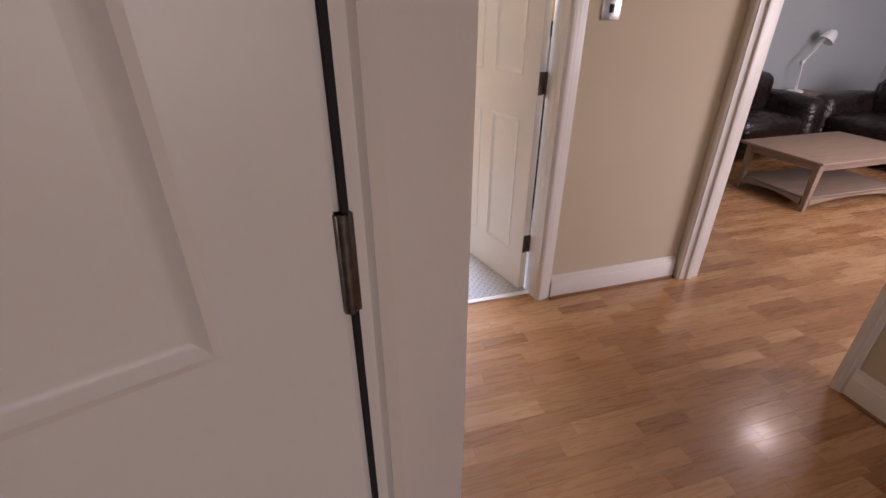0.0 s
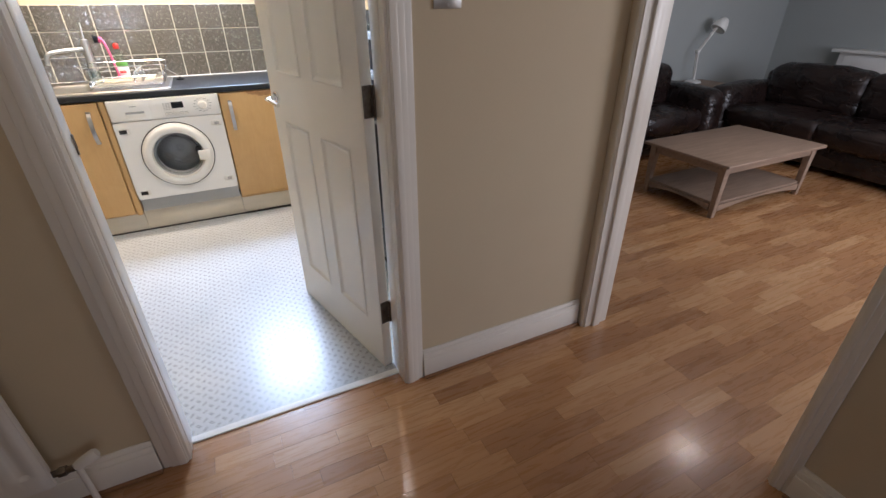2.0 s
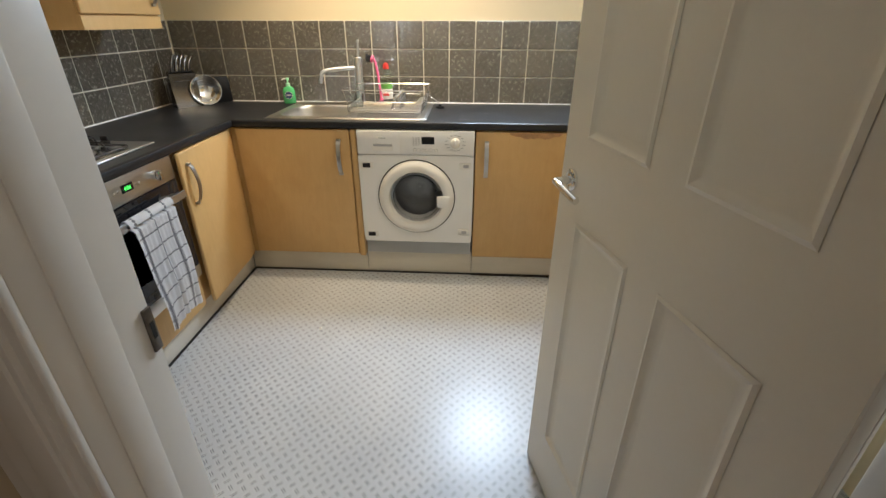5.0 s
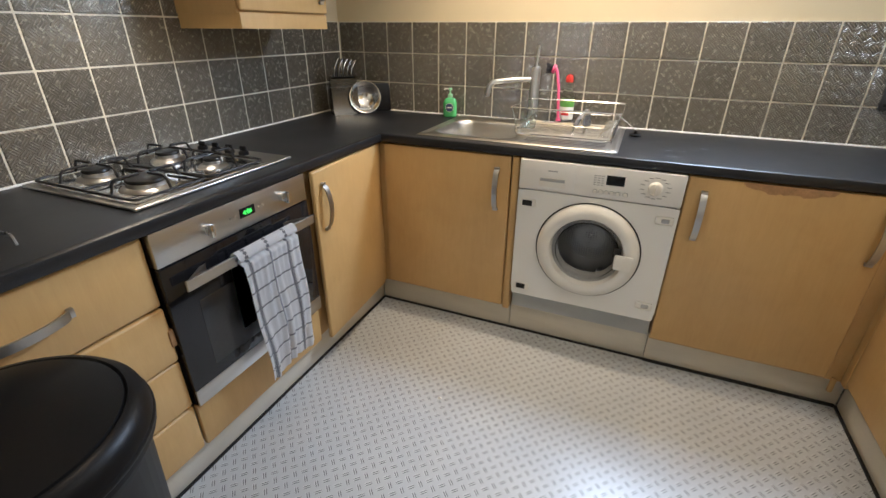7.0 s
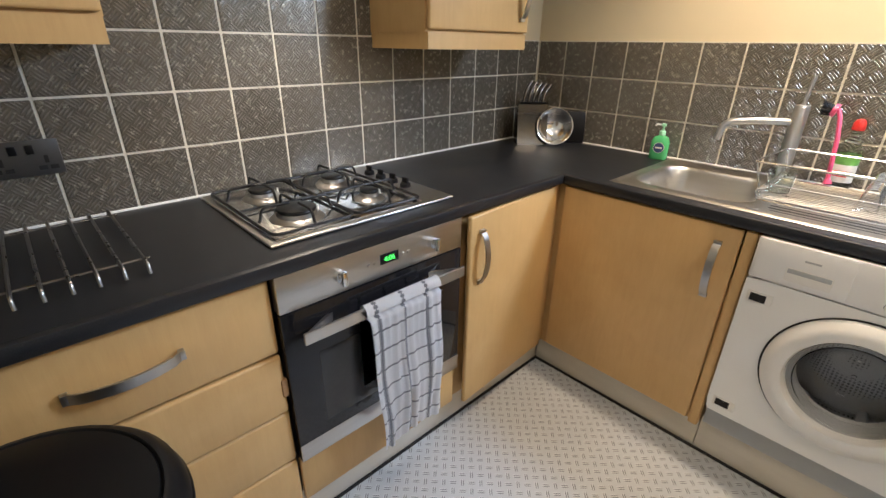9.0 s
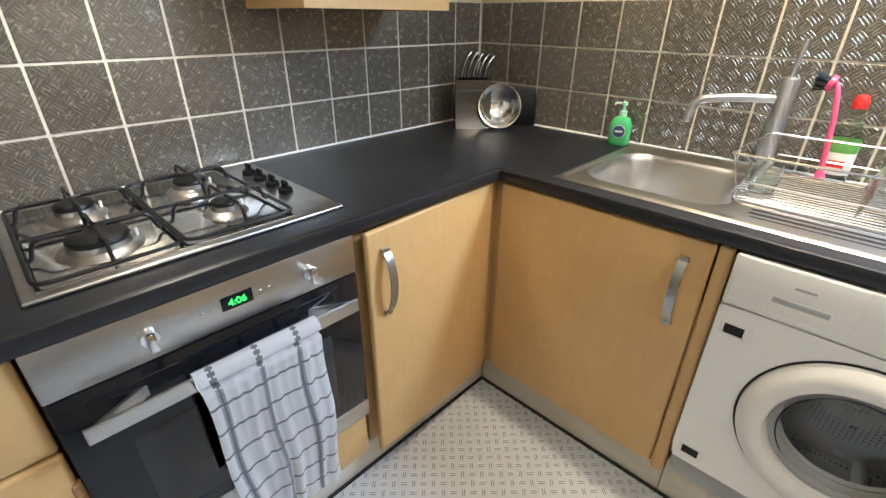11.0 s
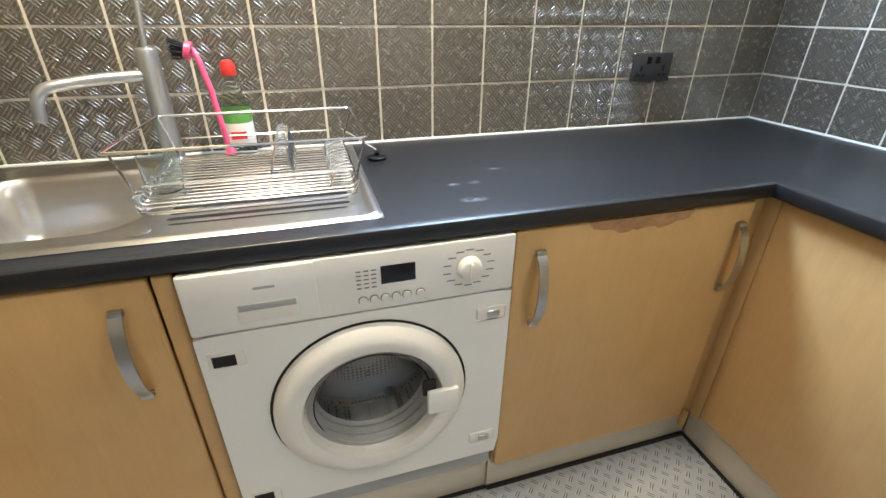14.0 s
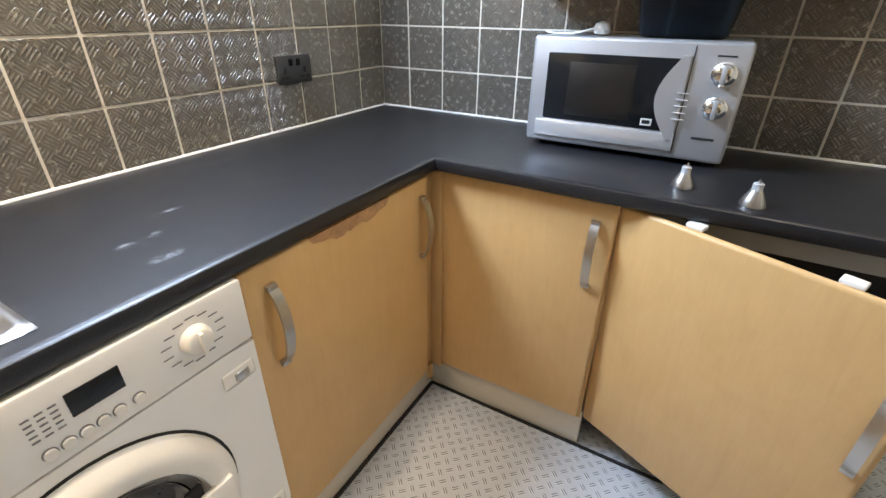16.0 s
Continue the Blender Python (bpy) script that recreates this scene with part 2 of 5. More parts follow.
def glass(name, tint, rough=0.02, ior=1.45):
    g = G(name)
    return g.end(tint, rough, 0.0, Transmission_Weight=1.0, IOR=ior)


M_CLEAR = glass("clear plastic", (0.85, 0.90, 0.88), 0.05, 1.35)
M_BLUETUB = glass("blue tinted plastic", (0.45, 0.58, 0.78), 0.25, 1.2)
M_WGLASS = glass("washer door glass", (0.93, 0.95, 0.96), 0.02, 1.45)


def m_wood():
    g = G("maple laminate")
    p = g.coords(scale=(9, 9, 1.2), jitter=True)
    n = g.noise(p, 6, 5, 0.6, 0.6)
    f = g.noise(g.coords(scale=(120, 120, 6), jitter=True), 4, 3)
    big = g.noise(g.coords(jitter=True), 6, 3, 0.6, 0.8)
    k = g.m("ADD", g.m("MULTIPLY", n, 0.38), g.m("ADD", g.m("MULTIPLY", f, 0.17), g.m("MULTIPLY", big, 0.45)))
    col = g.ramp(k, [(0.25, (0.52, 0.318, 0.120)), (0.5, (0.585, 0.372, 0.148)), (0.75, (0.64, 0.425, 0.18))])
    g.bump(f, 0.08, 0.0006)
    return g.end(col, g.m("ADD", 0.34, g.m("MULTIPLY", n, 0.16)))


M_WOOD = m_wood()


def m_worktop():
    g = G("black worktop laminate")
    p = g.coords()
    n = g.noise(p, 3, 4, 0.6)
    f = g.noise(p, 420, 2)
    spots = g.ramp(g.noise(p, 26, 5, 0.7), [(0.66, (0, 0, 0)), (0.74, (1, 1, 1))])
    col = g.mix(g.m("MULTIPLY", g.m("MULTIPLY", spots, n), 0.22), g.ramp(f, [(0.3, (0.009, 0.0095, 0.011)), (0.75, (0.021, 0.0225, 0.026))]), (0.16, 0.17, 0.18))
    x, y, z = g.xyz(p)
    smear = None
    for cx, cy, rx, ry in ((1.803, -0.508, 0.034, 0.017), (1.788, -0.415, 0.018, 0.012), (1.838, -0.412, 0.018, 0.011), (1.92, -0.33, 0.026, 0.010)):
        d = g.m("ADD", g.m("POWER", g.m("DIVIDE", g.m("SUBTRACT", x, cx), rx), 2.0), g.m("POWER", g.m("DIVIDE", g.m("SUBTRACT", y, cy), ry), 2.0))
        s = g.m("MAXIMUM", 0.0, g.m("SUBTRACT", 1.0, d))
        smear = s if smear is None else g.m("ADD", smear, s)
    smear = g.m("MULTIPLY", smear, g.m("MAXIMUM", 0.0, g.m("MULTIPLY", g.m("SUBTRACT", g.noise(p, 45, 4, 0.7), 0.42), 2.2)))
    col = g.mix(g.m("MINIMUM", smear, 0.32), col, (0.42, 0.46, 0.50))
    g.bump(f, 0.18, 0.0008)
    return g.end(col, g.m("ADD", 0.26, g.m("MULTIPLY", n, 0.18)), Specular_IOR_Level=0.45)


M_WORKTOP = m_worktop()


def m_tile(name, cells, strength, lo, hi):
    """Glazed wall tile with a raised checker-plate pattern set on the diagonal."""
    g = G(name)
    x, y, z = g.xyz(g.coords())
    r = g.t.nodes.new("ShaderNodeObjectInfo").outputs["Random"]
    p = g.coords(jitter=True)
    sway = g.m("MULTIPLY", g.m("SUBTRACT", g.noise(p, 22, 2), 0.5), 0.12)
    u = g.m("ADD", g.m("ADD", g.m("MULTIPLY", g.m("ADD", x, z), cells), 40.0), sway)
    v = g.m("ADD", g.m("SUBTRACT", g.m("MULTIPLY", g.m("SUBTRACT", x, z), cells), sway), 40.0)
    t = g.tread(u, v, 4, 0.062, 0.47)
    n, f, w = g.noise(p, 16, 4, 0.6, 0.8), g.noise(p, 70, 3), g.noise(p, 55, 4, 0.7)
    worn = g.ramp(w, [(0.40, (0.25, 0.25, 0.25)), (0.62, (1, 1, 1))])
    k = g.m("ADD", g.m("MULTIPLY", n, 0.55), g.m("ADD", g.m("MULTIPLY", f, 0.2), g.m("MULTIPLY", r, 0.25)))
    base = g.ramp(k, [(0.25, lo), (0.75, hi)])
    light = g.mix(0.7, base, (0.55, 0.52, 0.46))
    col = g.mix(g.m("MULTIPLY", g.m("MULTIPLY", t, worn), 0.75), base, light)
    g.bump(g.m("ADD", t, g.m("MULTIPLY", n, 0.4)), strength, 0.008)
    return g.end(col, g.m("ADD", 0.14, g.m("MULTIPLY", f, 0.22)), 0.5)


M_TILE = m_tile("grey brown relief tile", 22.0, 1.0, (0.150, 0.136, 0.110), (0.255, 0.232, 0.190))


def m_vinyl():
    g = G("printed vinyl")
    x, y, z = g.xyz(g.coords("Object", (32, 32, 1), (0, 0, 45)))
    t = g.pair(g.m("ADD", x, 400.0), g.m("ADD", y, 400.0), 0.105, 0.048, 0.40)
    # the pale flank of each printed bar
    t2 = g.pair(g.m("ADD", x, 400.09), g.m("ADD", y, 400.06), 0.105, 0.075, 0.40)
    p = g.coords()
    n, f = g.noise(p, 2.5, 4), g.noise(p, 300, 2)
    base = g.ramp(n, [(0.3, (0.46, 0.48, 0.495)), (0.7, (0.53, 0.55, 0.56))])
    edge = g.mix(g.m("MULTIPLY", g.m("MULTIPLY", t2, g.m("SUBTRACT", 1.0, t)), 0.55), base, (0.66, 0.67, 0.67))
    col = g.mix(g.m("MULTIPLY", t, 0.92), edge, (0.115, 0.12, 0.125))
    g.bump(f, 0.06, 0.0006)
    return g.end(col, g.m("ADD", 0.28, g.m("MULTIPLY", f, 0.06)))


M_VINYL = m_vinyl()


def m_plank(name, island):
    g = G(name)
    if island:
        r = g.t.nodes.new("ShaderNodeNewGeometry").outputs["Random Per Island"]
    else:
        r = g.t.nodes.new("ShaderNodeObjectInfo").outputs["Random"]
    v = g.t.nodes.new("ShaderNodeVectorMath")
    v.operation = "ADD"
    g.t.links.new(g.coords("Object", (2.2, 26, 26)), v.inputs[0])
    g.t.links.new(g.m("MULTIPLY", r, 91.0), v.inputs[1])
    n = g.noise(v.outputs[0], 2.2, 5, 0.6, 1.2)
    f = g.noise(v.outputs[0], 14, 3)
    k = g.m("ADD", g.m("MULTIPLY", r, 0.55), g.m("ADD", g.m("MULTIPLY", n, 0.33), g.m("MULTIPLY", f, 0.12)))
    col = g.ramp(k, [(0.12, (0.26, 0.122, 0.049)), (0.4, (0.385, 0.195, 0.080)), (0.65, (0.46, 0.250, 0.108)), (0.9, (0.58, 0.36, 0.18))])
    g.bump(f, 0.05, 0.0006)
    return g.end(col, g.m("ADD", 0.20, g.m("MULTIPLY", n, 0.16)), Coat_Weight=0.25, Coat_Roughness=0.12)


M_PLANK, M_PLANKS = m_plank("oak strip", False), m_plank("oak strips", True)


def m_leather():
    g = G("dark brown leather")
    p = g.coords()
    n, f = g.noise(p, 5, 4), g.noise(p, 150, 3)
    w = g.noise(g.coords(scale=(1, 1, 2.2)), 7, 3, 0.5, 1.5)
    g.bump(g.m("ADD", g.m("MULTIPLY", w, 1.0), g.m("MULTIPLY", f, 0.08)), 0.45, 0.03)
    return g.end(g.ramp(n, [(0.3, (0.010, 0.006, 0.0055)), (0.75, (0.024, 0.0135, 0.011))]), g.m("ADD", 0.20, g.m("MULTIPLY", n, 0.16)))


M_LEATHER = m_leather()

# ---- setting ----
KX, KS, KW, HN, HS, HE, TOP = 3.082, -2.545, -2.535, -2.645, -3.73, 3.222, 2.40   # kitchen east and south, hall north, south, east, ceiling
DX0, DX1, DH = 1.502, 2.296, 2.0                                     # kitchen doorway
# the first room's door wall is turned and shifted to fit the camera's view
ROOM = Matrix.Translation((1.231, -4.465, 0)) @ pose(0, 0, 0, 0, 0, -2.05) @ Matrix.Translation((-1.389, 4.427, 0)) @ Matrix.Translation((2.37, -2.60, 0)) @ pose(0, 0, 0, 0, 0, 6.3) @ Matrix.Translation((-2.37, 2.60, 0))


def turned(ob):
    ob.matrix_world = ROOM @ ob.matrix_world
    return ob


def wall(name, boxes, material, label, turn=False):
    bm = bmesh.new()
    for b in boxes:
        box(bm, *b)
    ob = solid(name, bm, material, label, "wall")
    return turned(ob) if turn else ob


WX0, WX1, WZ0, WZ1 = 1.62, 2.38, 1.72, 2.30                          # unseen window added over the worktop, round the cool light
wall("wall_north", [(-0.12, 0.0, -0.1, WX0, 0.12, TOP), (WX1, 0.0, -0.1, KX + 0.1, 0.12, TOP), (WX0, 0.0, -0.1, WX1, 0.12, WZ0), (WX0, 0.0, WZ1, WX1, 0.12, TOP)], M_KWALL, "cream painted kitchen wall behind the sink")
wall("wall_west", [(-0.12, KW - 0.2, -0.1, 0.0, 0.0, TOP)], M_KWALL, "cream painted kitchen wall behind the hob")
wall("wall_east", [(KX, KS, -0.1, KX + 0.1, 0.0, TOP)], M_KWALL, "cream painted kitchen wall behind the microwave")
wall("wall_kitchen_side", [(-0.3, HN + 0.055, -0.1, DX0 - 0.03, HN + 0.11, TOP), (DX1 + 0.03, HN + 0.055, -0.1, 3.2, HN + 0.11, TOP), (DX0 - 0.03, HN + 0.055, DH + 0.03, DX1 + 0.03, HN + 0.11, TOP)], M_KWALL, "cream painted kitchen side of the door wall")
wall("wall_hall_side", [(-1.2, HN, -0.1, DX0 - 0.03, HN + 0.055, TOP), (DX1 + 0.03, HN, -0.1, HE, HN + 0.055, TOP), (DX0 - 0.03, HN, DH + 0.03, DX1 + 0.03, HN + 0.055, TOP)], M_WALL, "beige painted hall wall with the kitchen doorway")
LY0, LY1 = -2.703, -3.580                                            # living-room doorway
LN, LE = -0.20, 8.35
wall("wall_hall_east", [(HE, LY0 + 0.03, -0.1, HE + 0.06, HN + 0.07, TOP), (HE, HS, -0.1, HE + 0.06, LY1 - 0.03, TOP), (HE, LY1 - 0.03, DH + 0.03, HE + 0.06, LY0 + 0.03, TOP)], M_WALL, "beige painted hall wall with the living room doorway")
wall("wall_living_west", [(HE + 0.06, LY0 + 0.03, -0.1, HE + 0.12, LN, TOP), (HE + 0.06, -5.2, -0.1, HE + 0.12, LY1 - 0.03, TOP), (HE + 0.06, LY1 - 0.03, DH + 0.03, HE + 0.12, LY0 + 0.03, TOP)], M_LWALL, "grey painted living room wall with the doorway")
wall("wall_living_north", [(HE + 0.06, LN, -0.1, LE + 0.12, LN + 0.12, TOP)], M_LWALL, "grey painted living room wall behind the lamp")
wall("wall_living_east", [(LE, -5.2, -0.1, LE + 0.12, LN, TOP)], M_LWALL, "grey painted living room wall behind the sofa")
wall("wall_living_south", [(HE + 0.12, -5.3, -0.1, 4.5, -5.2, TOP), (6.7, -5.3, -0.1, LE + 0.12, -5.2, TOP), (4.5, -5.3, -0.1, 6.7, -5.2, 0.8), (4.5, -5.3, 2.2, 6.7, -5.2, TOP)], M_LWALL, "grey painted living room wall with a window opening")
RX0, RX1 = 1.41, 3.225                                                # doorway behind the first step
wall("wall_hall_south", [(-1.2, HS - 0.05, -0.1, RX0 - 0.03, HS, TOP), (RX0 - 0.03, HS - 0.05, DH + 0.03, RX1 + 0.03, HS, TOP)], M_WALL, "beige painted hall wall with an open doorway", True)
wall("wall_room_north", [(-1.2, -3.946, -0.1, 1.215, HS - 0.05, TOP), (1.215, -3.946, DH + 0.03, 3.325, HS - 0.05, TOP)], M_WALL, "beige painted room side of the doorway wall", True)
wall("wall_hall_west", [(-1.3, -7.1, -0.1, -1.2, -2.4, TOP)], M_WALL, "beige painted end wall of hall and room")
wall("wall_room_east", [(HE, -7.0, -0.1, HE + 0.06, HS, TOP)], M_WALL, "beige painted wall of the first room")
wall("wall_room_south", [(-1.2, -7.1, -0.1, 1.2, -7.0, TOP), (2.9, -7.1, -0.1, HE + 0.06, -7.0, TOP), (1.2, -7.1, -0.1, 2.9, -7.0, 0.85), (1.2, -7.1, 2.15, 2.9, -7.0, TOP)], M_WALL, "beige painted unseen wall of the first room with an assumed window opening")
solid("ceiling", B(-3.0, -8.0, TOP, 10.0, 1.6, TOP + 0.1), M_CEIL, "white painted ceiling", "ceiling")


win = thing("assumed_window", (0, 0, 0), 0, "unseen white framed window added over the worktop for the cool light", "window", "", "structure")
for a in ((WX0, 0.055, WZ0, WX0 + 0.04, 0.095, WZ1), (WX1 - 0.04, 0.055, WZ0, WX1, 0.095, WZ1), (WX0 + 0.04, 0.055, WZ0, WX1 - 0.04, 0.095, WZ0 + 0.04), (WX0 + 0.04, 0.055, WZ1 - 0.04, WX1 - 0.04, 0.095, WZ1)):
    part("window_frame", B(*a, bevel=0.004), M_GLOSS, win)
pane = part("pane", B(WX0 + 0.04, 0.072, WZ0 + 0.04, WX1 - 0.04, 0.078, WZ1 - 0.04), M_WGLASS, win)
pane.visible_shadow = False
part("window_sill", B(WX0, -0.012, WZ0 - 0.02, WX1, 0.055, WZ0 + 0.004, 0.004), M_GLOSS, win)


def vinyl_sheet():
    bm = bmesh.new()
    out = [(0, 0), (0, KS), (DX0 - 0.01, KS), (DX0 - 0.01, HN + 0.07), (DX1 + 0.01, HN + 0.07), (DX1 + 0.01, KS), (KX, KS), (KX, 0)]
    top = [bm.verts.new((x, y, 0.003)) for x, y in out]
    low = [bm.verts.new((x, y, -0.02)) for x, y in out]
    bm.faces.new(top)
    for i in range(len(out)):
        j = (i + 1) % len(out)
        bm.faces.new((top[i], low[i], low[j], top[j]))
    return bm


solid("floor_kitchen", vinyl_sheet(), M_VINYL, "pale grey vinyl printed with checker-plate bars", "floor", smooth=0)


def casing(name, axis, a0, a1, face, sign, height, label, wide=0.066, flat=False, single=False):
    """Moulded architrave round a doorway, on one wall face: two uprights and a head, with a stepped profile."""
    ob = thing(name, (0, 0, 0), 0, label, "door frame", "", "structure")
    for nm, u0, u1, z0, z1 in (("upright", a0 - wide, a0, 0, height), ("upright", a1, a1 + wide, 0, height), ("head", a0 - wide, a1 + wide, height, height + wide)):
        if single and nm == "upright" and u0 > a0 - wide / 2:
            continue
        bm = bmesh.new()
        for k, (lo, hi, d) in enumerate(((0.0, 1.0, 0.012),) if flat else ((0.0, 1.0, 0.012), (0.1, 0.72, 0.018), (0.16, 0.46, 0.022))):
            if nm == "head":
                s = (u0, u1, z0 + (z1 - z0) * lo, z0 + (z1 - z0) * hi)
            elif u0 < a0:
                s = (u1 - (u1 - u0) * hi, u1 - (u1 - u0) * lo, z0, z1)
            else:
                s = (u0 + (u1 - u0) * lo, u0 + (u1 - u0) * hi, z0, z1)
            f0, f1 = sorted((face, face + sign * d))
            if axis == "x":
                box(bm, s[0], f0, s[2], s[1], f1, s[3], 0.003)
            else:
                box(bm, f0, s[0], s[2], f1, s[1], s[3], 0.003)
        part(nm, bm, M_GLOSS, ob)
    return ob


def lining(name, axis, a0, a1, f0, f1, height, label, single=False, stop=0.012):
    """Door lining through the wall with its stop."""
    ob = thing(name, (0, 0, 0), 0, label, "door frame", "", "structure")
    mid = (f0 + f1) / 2
    for nm, u0, u1, z0, z1, su0, su1, sz0, sz1 in (("jamb", a0 - 0.03, a0, 0, height, a0 - 0.01, a0 + stop, 0, height), ("jamb", a1, a1 + 0.03, 0, height, a1 - stop, a1 + 0.01, 0, height), ("head", a0 - 0.03, a1 + 0.03, height, height + 0.03, a0, a1, height - 0.012, height)):
        if single and nm == "jamb" and u0 > a0:
            continue
        bm = bmesh.new()
        for (p, q, r, s, w0, w1) in ((u0, u1, z0, z1, f0, f1), (su0, su1, sz0, sz1, mid - 0.03, mid + 0.01)):
            if axis == "x":
                box(bm, p, w0, r, q, w1, s, 0.002)
            else:
                box(bm, w0, p, r, w1, q, s, 0.002)
        part(nm, bm, M_GLOSS, ob)
    return ob


lining("door_lining_kitchen", "x", DX0, DX1, HN - 0.002, HN + 0.113, DH, "white gloss lining of the kitchen doorway", False, 0.002)
casing("trim_kitchen_door", "x", DX0, DX1, HN, -1, DH, "white moulded architrave round the kitchen doorway", 0.084)
lining("door_lining_living", "y", LY1, LY0, HE - 0.002, HE + 0.122, DH, "white gloss lining of the living room doorway")
casing("trim_living_door", "y", LY1, LY0, HE, -1, DH, "white moulded architrave round the living room doorway", 0.06)


def prism(points, z0, z1):
    bm = bmesh.new()
    lo, hi = [bm.verts.new((x, y, z0)) for x, y in points], [bm.verts.new((x, y, z1)) for x, y in points]
    bm.faces.new(lo)
    bm.faces.new(hi)
    for k in range(len(points)):
        j = (k + 1) % len(points)
        bm.faces.new((lo[k], lo[j], hi[j], hi[k]))
    return bm


reveal = thing("door_lining_room", (0, 0, 0), 0, "white painted splayed reveal of the first doorway", "door frame", "", "structure")
turned(reveal)
part("jamb", prism([(1.420, -3.812), (1.242, -3.950), (1.205, -3.948), (1.385, -3.735)], 0, DH), M_GLOSS, reveal, smooth=0)
part("stop", prism([(1.275, -3.914), (1.254, -3.938), (1.262, -3.946), (1.283, -3.922)], 0, DH), M_GLOSS, reveal, smooth=0)
turned(casing("trim_room_door_hall", "x", RX0, RX1, HS, 1, DH, "white moulded architrave on the hall side of the first doorway", 0.06, False, True))


def skirting(name, axis, a0, a1, face, sign, label):
    bm = bmesh.new()
    for z0, z1, d in ((0.0, 0.14, 0.009), (0.0, 0.122, 0.015), (0.0, 0.100, 0.019), (0.0, 0.092, 0.013), (0.0, 0.084, 0.017)):
        f0, f1 = sorted((face, face + sign * d))
        if axis == "x":
            box(bm, a0, f0, z0, a1, f1, z1, 0.004)
        else:
            box(bm, f0, a0, z0, f1, a1, z1, 0.004)
    board = solid(name, bm, M_GLOSS, label, "skirting board")
    f0, f1 = sorted((face + sign * 0.012, face + sign * 0.030))
    part("bead", B(a0, f0, 0.0, a1, f1, 0.012, 0.004) if axis == "x" else B(f0, a0, 0.0, f1, a1, 0.012, 0.004), M_OAKBEAD, board, "thin oak bead along the floor")
    return board


skirting("baseboard_1", "x", -1.2, DX0 - 0.086, HN, -1, "white stepped skirting board under the radiator")
skirting("baseboard_2", "x", DX1 + 0.086, HE - 0.025, HN, -1, "white stepped skirting board between the doorways")
skirting("baseboard_3", "y", -6.9, LY1 - 0.056, HE, -1, "white stepped skirting board along the hall's end wall")
turned(skirting("baseboard_5", "x", -1.2, RX0 - 0.07, HS, 1, "white stepped skirting board of the hall"))
skirting("baseboard_6", "x", HE + 0.14, LE, LN, -1, "white stepped skirting board of the living room")
solid("threshold", B(DX0 - 0.002, HN + 0.055, 0.0, DX1 + 0.002, HN + 0.085, 0.007, 0.002), M_SEAL, "pale metal threshold strip between wood and vinyl", "threshold")


def sweep(bm, path, prof):
    """Runs a closed profile of (outward, height) pairs along a level line, mitred, outward to the right."""
    path = [Vector((*p, 0)) for p in path]
    rings = []
    for i, p in enumerate(path):
        d0 = (p - path[i - 1]).normalized() if i else (path[1] - p).normalized()
        d1 = (path[i + 1] - p).normalized() if i < len(path) - 1 else d0
        n0, n1 = Vector((d0.y, -d0.x, 0)), Vector((d1.y, -d1.x, 0))
        n = (n0 + n1).normalized()
        n = n / max(0.2, n.dot(n0))
        rings.append([bm.verts.new(p + n * o + Vector((0, 0, z))) for o, z in prof])
    k = len(prof)
    for a, b in zip(rings, rings[1:]):
        for j in range(k):
            bm.faces.new((a[j], a[(j + 1) % k], b[(j + 1) % k], b[j]))
    bm.faces.new(rings[0])
    bm.faces.new(rings[-1][::-1])
    return bm


def bow(bm, along, a0, a1, b, y, width=0.022, out=0.028, thick=0.005, n=12):
    """A flat bowed handle on a front that faces -y: along 'z' (upright) or 'x'."""
    rows = []
    for i in range(n + 1):
        s = i / n
        c, d = a0 + (a1 - a0) * s, y - 0.004 - out * math.sin(math.pi * s) ** 0.6
        row = []
        for w, t in ((-1, 0), (1, 0), (1, 1), (-1, 1)):
            q = b + w * width / 2
            row.append(bm.verts.new((q, d - t * thick, c) if along == "z" else (c, d - t * thick, q)))
        rows.append(row)
    for p, q in zip(rows, rows[1:]):
        for j in range(4):
            bm.faces.new((p[j], p[(j + 1) % 4], q[(j + 1) % 4], q[j]))
    bm.faces.new(rows[0])
    bm.faces.new(rows[-1][::-1])
    for c in (a0, a1):
        if along == "z":
            box(bm, b - width / 2, y - 0.012, c - 0.006, b + width / 2, y, c + 0.006, 0.001)
        else:
            box(bm, c - 0.006, y - 0.012, b - width / 2, c + 0.006, y, b + width / 2, 0.001)
    return bm


def letters(name, text, size, m, material, parent, label=""):
    cu = bpy.data.curves.new(name, "FONT")
    cu.body, cu.size, cu.align_x, cu.extrude = text, size, "CENTER", 0.0004
    tmp = bpy.data.objects.new(name, cu)
    me = bpy.data.meshes.new_from_object(tmp)
    bpy.data.objects.remove(tmp)
    me.materials.append(material)
    ob = new(name, me)
    ob.parent, ob.matrix_local = parent, m
    return tagged(ob, label)


FACE = pose(0, 0, 0, 90, 0, 0)   # writing that faces -y


def emit(name, c, power):
    g = G(name)
    return g.end(c, 0.5, 0.0, Emission_Color=c, Emission_Strength=power)


M_GREENLED = emit("green display digits", (0.08, 1.0, 0.12), 3.0)

# ---- kitchen: fitted units ----
M_PLINTH = plain("cream metal plinth", (0.68, 0.63, 0.53), 0.42, 0.12, vary=0.08, scale=4, bump=0.05, stretch=(1, 1, 4))
FRONT = -0.575


def carcass(ob, w, depth, z0=0.135, z1=0.868):
    part("body", B(0.002, -depth + 0.022, z0, w - 0.002, -0.012, z1), M_WOOD, ob)


